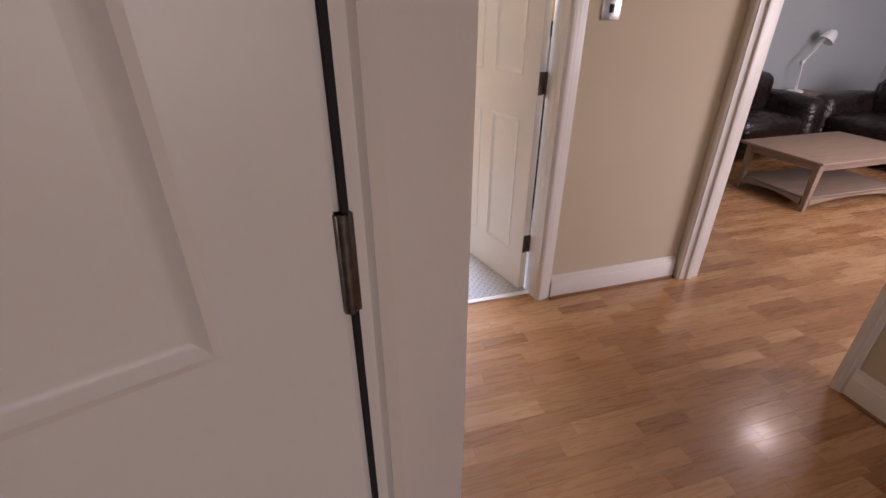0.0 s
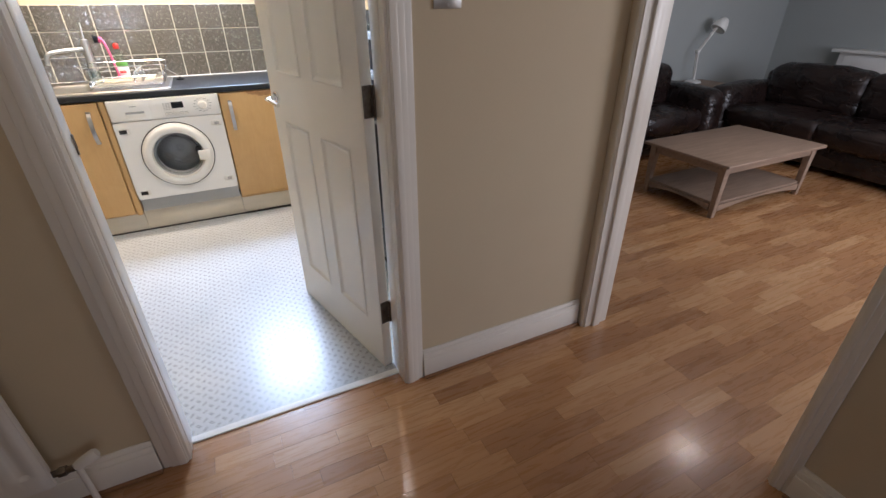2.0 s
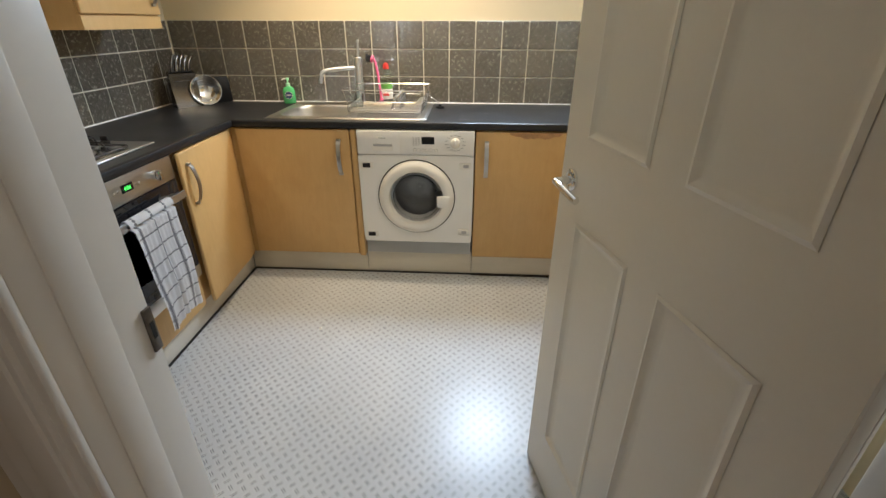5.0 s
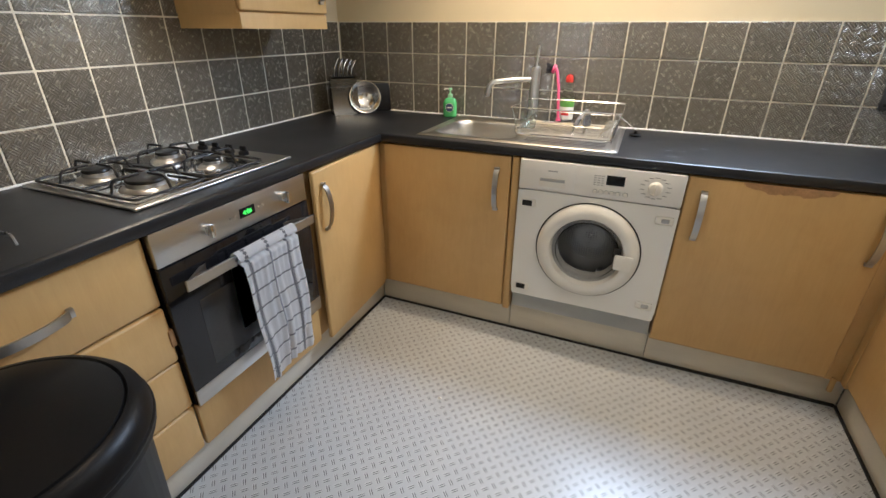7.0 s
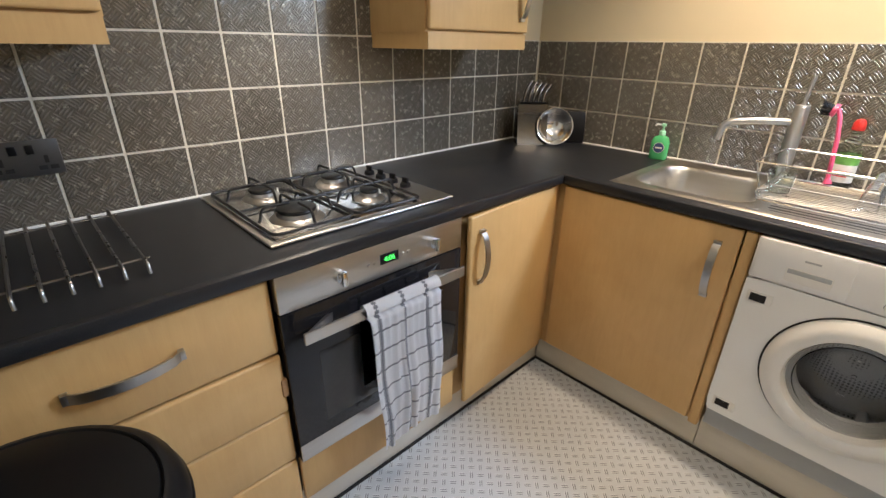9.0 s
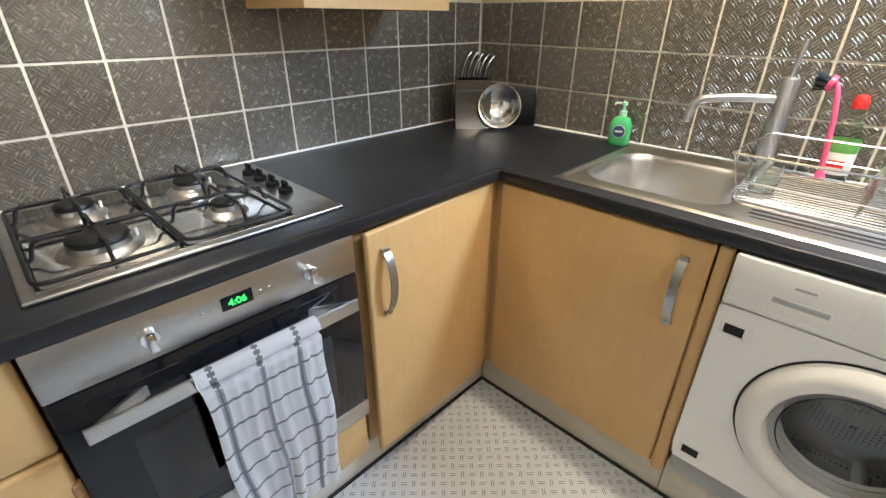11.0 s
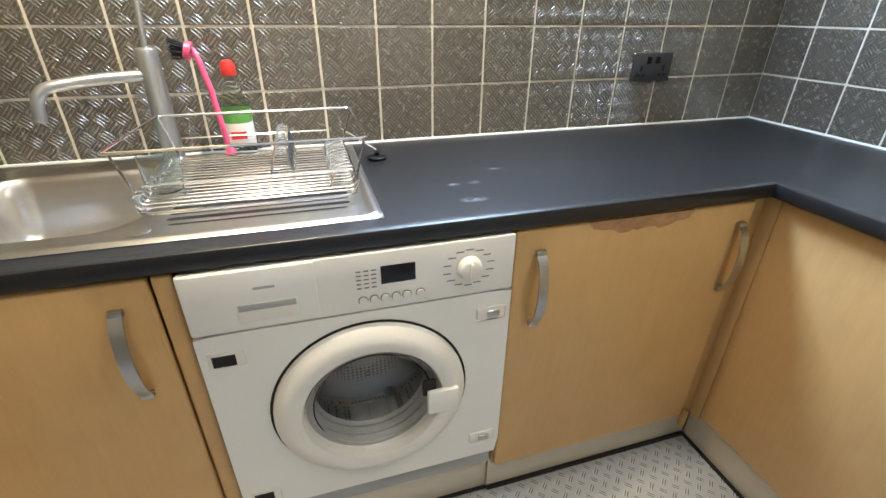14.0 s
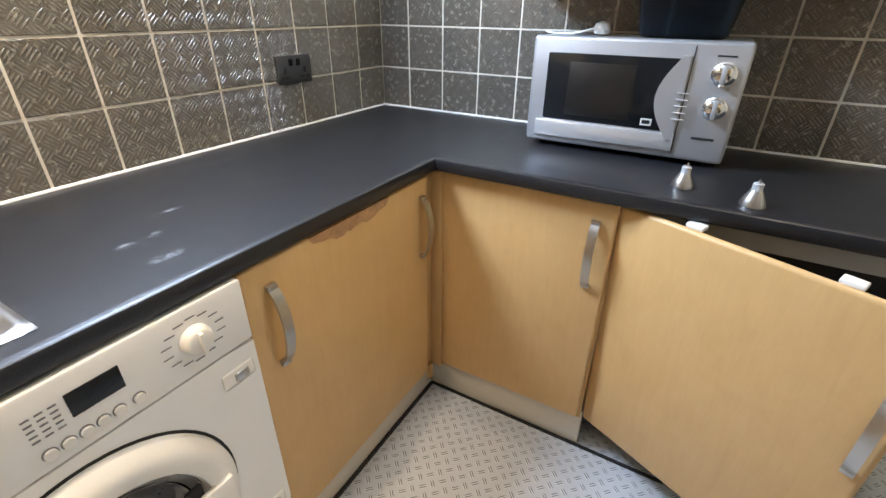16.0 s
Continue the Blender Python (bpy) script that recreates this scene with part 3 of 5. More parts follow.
def cabinet(name, loc, rz, w, depth, label, doors, group="base units", top=0.868):
    """A base unit: body and doors; each door is (x0, x1, z0, z1, [handle positions])."""
    ob = thing(name, loc, rz, label, "cabinet", group)
    carcass(ob, w, depth, z1=top)
    for x0, x1, z0, z1, hs in doors:
        d = part("door", B(x0, -depth, z0, x1, -depth + 0.019, z1, 0.007, 3), M_WOOD, ob)
        for h in hs:
            part("handle", bow(bmesh.new(), "z", z1 - 0.235, z1 - 0.055, h, -depth), M_SATIN, d, "bowed satin metal handle")
    return ob


drawers = thing("drawer_unit", (0, -2.345, 0), 90, "maple effect unit with four drawers beside the oven", "cabinet", "base units")
carcass(drawers, 0.6, 0.575)
for i, (z0, z1) in enumerate(((0.662, 0.865), (0.482, 0.658), (0.308, 0.478), (0.135, 0.304))):
    d = part("drawer", B(0.003, FRONT - (0.004 if i == 1 else 0), z0, 0.607, FRONT + 0.019, z1, 0.009, 3), M_WOOD, drawers)
    if i == 0:
        part("handle", bow(bmesh.new(), "x", 0.22, 0.41, 0.765, FRONT), M_SATIN, d, "bowed satin metal handle")
    if i == 1:
        part("chip", B(0.596, FRONT - 0.008, z0 + 0.050, 0.613, FRONT + 0.010, z0 + 0.105, 0.005), M_WORN, d, "broken edge of the foil")

cabinet("base_cabinet", (0, KW, 0), 90, 0.188, 0.575, "narrow maple effect unit behind the bin", [(0.003, 0.185, 0.135, 0.866, [0.145])])
corner = cabinet("corner_cabinet", (0, -1.118, 0), 90, 0.515, 0.575, "maple effect corner unit with its door ajar beside the oven", [])
door = part("door", B(-0.512, -0.019, 0.132, 0.0, 0.0, 0.866, 0.007, 3), M_WOOD, corner, m=pose(0.515, FRONT + 0.012, 0, 0, 0, 3.2))
part("handle", bow(bmesh.new(), "z", 0.63, 0.81, -0.462, -0.019), M_SATIN, door, "bowed satin metal handle")

cabinet("sink_cabinet", (0.60, 0, 0), 0, 0.645, 0.590, "maple effect unit under the sink, door shut", [(0.003, 0.606, 0.145, 0.866, [0.550]), (0.611, 0.643, 0.132, 0.868, [])], top=0.70)
worn = cabinet("corner_cabinet", (1.863, 0, 0), 0, 0.63, 0.590, "maple effect unit with two handles and a worn top edge", [(0.002, 0.622, 0.150, 0.866, [0.060, 0.588])])


def scar(w, n=24):
    """The torn strip of foil along the top of a door: bare board with a ragged lower edge."""
    bm = bmesh.new()
    rnd = random.Random(4)
    top, low = [], []
    for i in range(n + 1):
        s = i / n
        drop = 0.012 + 0.020 * math.sin(math.pi * s) ** 0.7 * (0.7 + 0.6 * rnd.random()) if 0 < i < n else 0.004
        top.append((s * w, 0.0))
        low.append((s * w, -drop))
    vs = [[bm.verts.new((x, y, z)) for x, z in top] for y in (0.0,)][0]
    ws = [bm.verts.new((x, 0.0, z)) for x, z in low]
    va = [bm.verts.new((x, 0.012, z + 0.002)) for x, z in top]
    for i in range(n):
        bm.faces.new((vs[i], vs[i + 1], ws[i + 1], ws[i]))
        bm.faces.new((vs[i], va[i], va[i + 1], vs[i + 1]))
    return bm


part("torn_edge", scar(0.27), M_WORN, worn, "bare chipboard where the foil has torn", pose(0.170, -0.5915, 0.864))
RD = KX - 2.540
cabinet("corner_cabinet", (KX, -0.612, 0), -90, 0.494, RD, "maple effect unit at the turn of the worktop, door shut", [(-0.006, 0.486, 0.150, 0.866, [0.438])])

dish = thing("dishwasher", (KX, -1.110, 0), -90, "built-in dishwasher whose maple front hangs away from it", "dishwasher")
part("body", B(0.004, -RD + 0.13, 0.10, 0.598, -0.02, 0.866, 0.004), M_BLACK, dish)
part("control_strip", B(0.020, -RD + 0.055, 0.80, 0.596, -RD + 0.135, 0.866, 0.004), M_GREYP, dish, "dark grey control strip")
part("door_edge", B(0.020, -RD + 0.075, 0.14, 0.596, -RD + 0.135, 0.80, 0.004), M_BLACK, dish, "black inner door")
panel = part("front_panel", B(0.0, -0.019, 0.0, 0.594, 0.0, 0.745, 0.010, 3), M_WOOD, dish, "loose maple effect front", pose(0.004, -RD + 0.060, 0.120, 2.5, 0, -24.5))
part("handle", bow(bmesh.new(), "z", 0.40, 0.58, 0.568, -0.019), M_SATIN, panel, "bowed satin metal handle")
for x in (0.155, 0.43):
    part("clip", B(x, -0.004, 0.741, x + 0.038, 0.022, 0.752, 0.003), M_PLASTIC, panel, "white plastic clip")

plinth = thing("plinth", (0, 0, 0), 0, "cream metal plinth boards under the units", "plinth", "", "structure")
for a in ((0.50, KW, 0.0, 0.534, -0.546, 0.128), (0.534, -0.544, 0.0, 1.242, -0.525, 0.138), (1.244, -0.544, 0.0, 1.862, -0.525, 0.152), (1.864, -0.550, 0.0, 2.57, -0.52, 0.150), (2.572, -1.11, 0.0, 2.595, -0.552, 0.150)):
    part("board", B(*a, bevel=0.003), M_PLINTH, plinth)
gap = thing("plinth_foot_strip", (0, 0, 0), 0, "near-black strip where the plinth meets the floor", "plinth", "", "structure")
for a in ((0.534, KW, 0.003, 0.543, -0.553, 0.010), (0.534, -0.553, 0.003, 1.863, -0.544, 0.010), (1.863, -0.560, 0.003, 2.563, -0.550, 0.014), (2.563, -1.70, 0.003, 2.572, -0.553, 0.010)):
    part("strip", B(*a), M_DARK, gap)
part("splinter", B(2.508, -0.585, 0.085, 2.524, -0.568, 0.150, 0.004), M_WOOD, gap)

post = thing("corner_post", (0, 0, 0), 0, "maple effect posts in the corners of the units", "cabinet", "", "structure")
for p in ((0.548, -0.600, 0.567, -0.560), (0.560, -0.567, 0.601, -0.548), (2.486, -0.567, 2.544, -0.548), (2.541, -0.606, 2.562, -0.560)):
    part("post", B(p[0], p[1], 0.132, p[2], p[3], 0.868, 0.001), M_WOOD, post)

# worktop, with the sink cut out of it
wt = thing("worktop", (0, 0, 0), 0, "black laminate worktop on three sides with rounded edge", "worktop")
Z0, Z1, N = 0.872, 0.910, 0.014


def slab(xs, ys, absent, z0, z1):
    """A level slab on a grid of cuts, with the cells for which absent() holds left out."""
    bm = bmesh.new()
    vs = {(i, j, k): bm.verts.new((x, y, z)) for i, x in enumerate(xs) for j, y in enumerate(ys) for k, z in enumerate((z0, z1))}
    cells = {(i, j) for i in range(len(xs) - 1) for j in range(len(ys) - 1) if not absent((xs[i] + xs[i + 1]) / 2, (ys[j] + ys[j + 1]) / 2)}
    for i, j in cells:
        for k in (0, 1):
            bm.faces.new([vs[i, j, k], vs[i + 1, j, k], vs[i + 1, j + 1, k], vs[i, j + 1, k]])
        for di, dj, p, q in ((-1, 0, (0, 0), (0, 1)), (1, 0, (1, 0), (1, 1)), (0, -1, (0, 0), (1, 0)), (0, 1, (0, 1), (1, 1))):
            if (i + di, j + dj) not in cells:
                bm.faces.new([vs[i + p[0], j + p[1], 0], vs[i + q[0], j + q[1], 0], vs[i + q[0], j + q[1], 1], vs[i + p[0], j + p[1], 1]])
    for v in [v for v in bm.verts if not v.link_faces]:
        bm.verts.remove(v)
    return bm


def off(x, y):
    if y > -0.586:
        return 0.79 < x < 1.19 and -0.50 < y < -0.09
    return not (x < 0.586 or (x > 2.526 and y > -1.80))


part("top", slab((0, 0.586, 0.79, 1.19, 2.526, KX), (KW, -1.80, -0.586, -0.50, -0.09, 0), off, Z0, Z1), M_WORKTOP, wt, smooth=0)
prof = [(0, Z0), (N - 0.006, Z0), (N - 0.002, Z0 + 0.002), (N, Z0 + 0.006), (N, Z1 - 0.010), (N - 0.002, Z1 - 0.004), (N - 0.007, Z1 - 0.001), (0, Z1)]
part("edge", sweep(bmesh.new(), [(0.6 - N, KW), (0.6 - N, -0.6 + N), (2.512 + N, -0.6 + N), (2.512 + N, -1.80)], prof), M_WORKTOP, wt)
part("sealant", sweep(bmesh.new(), [(0.008, KW), (0.008, -0.008), (KX - 0.008, -0.008), (KX - 0.008, -1.80)], [(0, Z1 - 0.001), (0.004, Z1 - 0.001), (0.003, Z1 + 0.004), (0, Z1 + 0.006), (-0.003, Z1 + 0.006), (-0.003, Z1 - 0.001)]), M_SEAL, wt, "white silicone bead")

# ---- oven, hob, washing machine ----
oven = thing("oven", (0, -1.735, 0), 90, "built-in oven, steel panel and black glass door", "oven")
OY = -0.592
part("body", B(0.006, OY + 0.03, 0.30, 0.594, -0.03, 0.868), M_BLACK, oven)
cp = part("control_panel", B(0.004, OY, 0.772, 0.598, OY + 0.03, 0.870, 0.003), M_STEEL, oven, "brushed steel control panel")
for x in (0.165, 0.475):
    kb = bmesh.new()
    cyl(kb, (x, OY, 0.822), (x, OY - 0.014, 0.822), 0.017, 0.015)
    box(kb, x - 0.007, OY - 0.032, 0.803, x + 0.007, OY - 0.012, 0.841, 0.003)
    part("knob", kb, M_CHROME, cp, "square chrome knob")
disp = part("display", B(0.290, OY - 0.001, 0.808, 0.352, OY + 0.004, 0.838, 0.001), M_SCREEN, cp, "black clock display")
letters("digits", "4:06", 0.021, pose(0.321, OY - 0.0016, 0.8155) @ FACE, M_GREENLED, disp, "glowing green clock digits 4:06")
for x in (0.255, 0.274, 0.368, 0.387):
    part("button", C((x, OY + 0.001, 0.820), (x, OY - 0.003, 0.820), 0.005, seg=14), M_STEEL, cp)
od = part("door", B(0.004, OY, 0.302, 0.598, OY + 0.03, 0.768, 0.003), M_OVGLASS, oven, "black glass oven door")
part("window", B(0.09, OY - 0.0012, 0.40, 0.51, OY + 0.001, 0.63, 0.0005), plain("oven window", (0.035, 0.035, 0.036), 0.05, vary=0.2, bump=0.0), od)
part("bottom_strip", B(0.004, OY - 0.002, 0.302, 0.598, OY + 0.006, 0.358, 0.002), M_STEEL, od, "brushed steel strip")
hb = bmesh.new()
box(hb, 0.035, OY - 0.050, 0.700, 0.565, OY - 0.042, 0.732, 0.002)
for x0, s in ((0.035, 1), (0.565, -1)):
    vs = [hb.verts.new(p) for p in ((x0, OY - 0.046, 0.704), (x0, OY - 0.046, 0.728), (x0 + s * 0.085, OY + 0.001, 0.728), (x0 + s * 0.085, OY + 0.001, 0.704), (x0 + s * 0.012, OY - 0.043, 0.704), (x0 + s * 0.012, OY - 0.043, 0.728), (x0 + s * 0.105, OY + 0.001, 0.728), (x0 + s * 0.105, OY + 0.001, 0.704))]
    for f in ((0, 1, 2, 3), (4, 5, 6, 7), (0, 1, 5, 4), (1, 2, 6, 5), (2, 3, 7, 6), (3, 0, 4, 7)):
        hb.faces.new([vs[i] for i in f])
part("handle", hb, M_STEEL, od, "flat steel bar handle", smooth=0)
part("filler", B(0.004, FRONT, 0.132, 0.598, FRONT + 0.019, 0.296, 0.006), M_WOOD, oven, "maple effect filler board")


def m_towel():
    g = G("checked cotton")
    x, y, z = g.xyz(g.coords("UV"))
    n = g.noise(g.coords("UV"), 220, 2)
    ink = None
    for c, cells, w in ((x, 3.0, 0.075), (x, 3.0, 0.0), (y, 8.0, 0.045)):
        f = g.m("FRACT", g.m("ADD", g.m("MULTIPLY", c, cells), 0.18))
        if w:
            s = g.m("LESS_THAN", g.m("ABSOLUTE", g.m("SUBTRACT", f, 0.5)), w)
            if c is x:
                dots = g.m("LESS_THAN", g.m("FRACT", g.m("MULTIPLY", y, 90.0)), 0.62)
                s = g.m("MULTIPLY", s, dots)
        else:
            s = g.m("LESS_THAN", g.m("ABSOLUTE", g.m("SUBTRACT", f, 0.5)), 0.022)
        ink = s if ink is None else g.m("MAXIMUM", ink, s)
    col = g.mix(g.m("MULTIPLY", ink, 0.80), g.ramp(n, [(0.3, (0.84, 0.84, 0.86)), (0.7, (0.91, 0.91, 0.92))]), (0.09, 0.095, 0.125))
    g.bump(n, 0.4, 0.001)
    return g.end(col, 0.9, Sheen_Weight=0.2)


def towel_mesh():
    """A folded cloth over the oven bar: a long fall in front, a short one behind, with folds."""
    bm = bmesh.new()
    uv = bm.loops.layers.uv.new("UV")
    W, nx, prof = 0.255, 34, []
    y0, zt = OY - 0.046, 0.735
    for i in range(10):
        prof.append((y0 + 0.020, 0.47 + (zt - 0.02 - 0.47) * i / 9, -0.3 + 0.3 * i / 10))
    for i in range(7):
        a = math.pi * (1 - i / 6)
        prof.append((y0 + 0.0 + 0.020 * -math.cos(math.pi - a), zt - 0.02 + 0.026 * math.sin(a), 0.0 + 0.01 * i))
    for i in range(1, 34):
        prof.append((y0 - 0.020 - 0.012 * math.sin(i / 33 * 2.4), zt - 0.02 - 0.445 * i / 33, 0.06 + 0.94 * i / 33))
    rows = []
    for k, (y, z, v) in enumerate(prof):
        row = []
        fall = max(0.0, v)
        for i in range(nx + 1):
            u = i / nx
            fold = 0.010 * math.sin(u * 17 + 2.0 * fall) * fall + 0.006 * math.sin(u * 31 + 1.0)
            x = 0.198 + W * u * (1 - 0.10 * fall) + 0.018 * fall + 0.004 * math.sin(9 * fall + 3 * u)
            zz = z - 0.012 * fall * (1 - u) - 0.008 * fall * math.sin(u * 9)
            if v < 0:
                fold *= 0.3
            row.append((bm.verts.new((x, y - abs(fold) if v > 0.05 else y, zz)), u, v))
        rows.append(row)
    for a, b in zip(rows, rows[1:]):
        for i in range(nx):
            f = bm.faces.new((a[i][0], a[i + 1][0], b[i + 1][0], b[i][0]))
            for lp, q in zip(f.loops, (a[i], a[i + 1], b[i + 1], b[i])):
                lp[uv].uv = (q[1], q[2])
    bmesh.ops.solidify(bm, geom=bm.faces[:], thickness=0.004)
    return bm


tw = tagged(part("tea_towel", towel_mesh(), m_towel(), None, "", None, 80), "white tea towel with a dark check, hung over the oven handle", "towel")
tw.matrix_world = pose(0, -1.735, 0, 0, 0, 90)

hob = thing("gas_hob", (-0.012, -1.702, 0), 90, "four-ring steel gas hob with black pan supports", "hob")
part("tray", B(0.0, -0.540, 0.9105, 0.590, -0.048, 0.919, 0.004, 3), M_STEEL, hob, "brushed steel tray")
part("well", B(0.022, -0.518, 0.9185, 0.478, -0.070, 0.9205, 0.001), M_CHROME, hob)
for x, y, r in ((0.135, -0.405, 0.050), (0.135, -0.185, 0.036), (0.375, -0.185, 0.036), (0.375, -0.395, 0.026)):
    bn = part("burner", lathe(bmesh.new(), [(r + 0.022, 0.9205), (r + 0.016, 0.926), (r + 0.004, 0.930), (r + 0.002, 0.940), (r - 0.006, 0.942)], (x, y, 0)), M_SATIN, hob, "cast metal burner")
    part("cap", lathe(bmesh.new(), [(r, 0.941), (r + 0.002, 0.944), (r, 0.950), (r - 0.005, 0.952)], (x, y, 0)), M_IRON, bn, "black enamel burner cap")
    part("igniter", C((x + r + 0.012, y, 0.926), (x + r + 0.012, y, 0.942), 0.003, seg=8), M_PLASTIC, bn)
for x0, x1, cs in ((0.022, 0.248, ((0.135, -0.405, 0.05), (0.135, -0.185, 0.036))), (0.254, 0.478, ((0.375, -0.185, 0.036), (0.375, -0.395, 0.026)))):
    bm = bmesh.new()
    tube(bm, bend([(x0 + 0.05, -0.074, 0.930), (x0, -0.074, 0.930), (x0, -0.514, 0.930), (x1, -0.514, 0.930), (x1, -0.074, 0.930), (x0 + 0.05, -0.074, 0.930)], 5, 0.025), 0.0042, 8)
    tube(bm, [(x0, -0.294, 0.930), (x1, -0.294, 0.930)], 0.0042, 8)
    for cx, cy, r in cs:
        for dx, dy, ex, ey in ((-1, 0, x0, cy), (1, 0, x1, cy), (0, -1, cx, -0.514 if cy < -0.3 else -0.294), (0, 1, cx, -0.294 if cy < -0.3 else -0.074)):
            tube(bm, bend([(ex, ey, 0.930), (ex - dx * 0.012, ey - dy * 0.012, 0.930), (ex - dx * 0.022, ey - dy * 0.022, 0.965), (cx + dx * 0.018, cy + dy * 0.018, 0.965)], 4, 0.014), 0.0038, 8)
    part("pan_support", bm, M_IRON, hob, "black enamelled wire pan support")
for i in range(4):
    y = -0.165 - 0.068 * i
    kb = bmesh.new()
    lathe(kb, [(0.018, 0.919), (0.017, 0.930), (0.012, 0.934)], (0.535, y, 0), 18)
    box(kb, 0.531, y - 0.014, 0.930, 0.539, y + 0.014, 0.950, 0.003)
    part("knob", kb, M_BLACK, hob, "black control knob")

FW = -0.600
M_PRINT = plain("grey print", (0.20, 0.20, 0.20), 0.5)
wm = thing("washing_machine", (1.249, 0, 0), 0, "white built-in washing machine with a round glass door", "washing machine")
cab = bmesh.new()
for b in ((0.002, FW + 0.006, 0.24, 0.012, -0.02, 0.866), (0.598, FW + 0.006, 0.24, 0.608, -0.02, 0.866), (0.012, FW + 0.006, 0.24, 0.598, -0.02, 0.250), (0.012, FW + 0.006, 0.856, 0.598, -0.02, 0.866), (0.012, -0.030, 0.250, 0.598, -0.02, 0.856)):
    box(cab, *b)
part("cabinet", cab, M_WHITE, wm)
CX, CZ = 0.305, 0.509


def holed(x0, z0, x1, z1, y0, y1, cx, cz, r, n=64):
    """A flat panel with a round hole through it."""
    bm = bmesh.new()
    loops = []
    for y in (y0, y1):
        inner, outer = [], []
        for k in range(n):
            a = 2 * math.pi * (k + 0.5) / n
            c, s = math.cos(a), math.sin(a)
            q = min(((x1 - cx) if c > 0 else (x0 - cx)) / c, ((z1 - cz) if s > 0 else (z0 - cz)) / s)
            inner.append(bm.verts.new((cx + r * c, y, cz + r * s)))
            outer.append(bm.verts.new((cx + q * c, y, cz + q * s)))
        loops.append((inner, outer))
    (i0, o0), (i1, o1) = loops
    for k in range(n):
        j = (k + 1) % n
        for a, b in ((i0, o0), (i1, o1), (i0, i1), (o0, o1)):
            bm.faces.new((a[k], a[j], b[j], b[k]))
    return bm


fp = part("front_panel", holed(0.0, 0.240, 0.610, 0.740, FW - 0.004, FW + 0.005, CX, CZ, 0.150), M_WHITE, wm, smooth=30)
cpn = part("control_panel", B(0.0, FW - 0.006, 0.743, 0.610, FW + 0.005, 0.868, 0.005), M_WHITE, wm)
FY = FW - 0.006
dr = part("detergent_drawer", B(0.006, FY - 0.002, 0.748, 0.222, FY + 0.004, 0.866, 0.003), M_WHITE, cpn)
part("drawer_grip", B(0.082, FY - 0.003, 0.762, 0.188, FY + 0.0005, 0.802, 0.003), M_PLASTIC, dr, "flat white grip, its recess painted on by a grey strip")
part("grip_shadow", B(0.086, FY - 0.0036, 0.786, 0.184, FY - 0.002, 0.799, 0.001), M_GREYP, dr)
part("maker_mark", B(0.116, FY - 0.0026, 0.827, 0.152, FY - 0.0015, 0.832, 0.0), M_GREYP, dr)
part("screen", B(0.338, FY - 0.002, 0.800, 0.404, FY + 0.001, 0.838, 0.001), M_SCREEN, cpn, "dark display")
for i in range(6):
    x = 0.302 + i * 0.021 + (0.006 if i == 5 else 0)
    part("button_ring", C((x, FY + 0.001, 0.769), (x, FY - 0.0012, 0.769), 0.0094, seg=16), M_PRINT, cpn)
    part("button", C((x, FY + 0.001, 0.769), (x, FY - 0.006, 0.769), 0.0078, seg=16), M_PLASTIC, cpn)
for i in range(3):
    for j in range(5):
        part("mark", B(0.292 + i * 0.014, FY - 0.0008, 0.795 + j * 0.009, 0.301 + i * 0.014, FY + 0.0005, 0.7975 + j * 0.009), M_PRINT, cpn)
dial = part("dial", lathe(bmesh.new(), [(0.026, 0.0), (0.026, 0.006), (0.022, 0.016), (0.019, 0.018)], (0.512, FY, 0.808), 28, "y"), M_PLASTIC, cpn, "white programme dial")
part("pointer", B(0.5085, FY - 0.026, 0.789, 0.5155, FY - 0.014, 0.827, 0.002), M_PLASTIC, dial)
for i in range(14):
    a = 2 * math.pi * i / 14 + 0.2
    part("mark", B(0.512 + 0.046 * math.cos(a) - 0.008, FY - 0.0008, 0.808 + 0.040 * math.sin(a) - 0.001, 0.512 + 0.046 * math.cos(a) + 0.008, FY + 0.0005, 0.808 + 0.040 * math.sin(a) + 0.001), M_PRINT, cpn)
wd = part("door", lathe(bmesh.new(), [(0.144, -0.004), (0.144, 0.016), (0.149, 0.026), (0.166, 0.031), (0.187, 0.026), (0.203, 0.012), (0.205, -0.002)], (CX, FW - 0.004, CZ), 56, "y", False), M_PLASTIC, wm, "round white door ring")
part("door_gap", lathe(bmesh.new(), [(0.204, -0.001), (0.210, -0.001), (0.210, 0.0012), (0.204, 0.0012)], (CX, FW - 0.004, CZ), 56, "y", False), M_DARK, wd)
bowl = [(0.147, 0.012), (0.138, 0.004), (0.128, 0.001), (0.122, -0.010), (0.114, -0.030), (0.104, -0.052), (0.090, -0.068), (0.062, -0.080), (0.006, -0.084)]
dg = part("door_glass", lathe(bmesh.new(), bowl + [(max(0.005, r - 0.004), h + 0.004) for r, h in bowl[::-1]], (CX, FW - 0.004, CZ), 56, "y", False), M_WGLASS, wd, "clear glass bowl of the door")
dg.visible_shadow = False
part("gasket", lathe(bmesh.new(), [(0.149, 0.0), (0.146, -0.010), (0.150, -0.018), (0.140, -0.026), (0.146, -0.036), (0.134, -0.044), (0.138, -0.054), (0.130, -0.060)], (CX, FW - 0.002, CZ), 56, "y", False), plain("grey rubber", (0.34, 0.34, 0.33), 0.45, vary=0.1, scale=14, bump=0.05), wm, "grey folded rubber gasket")


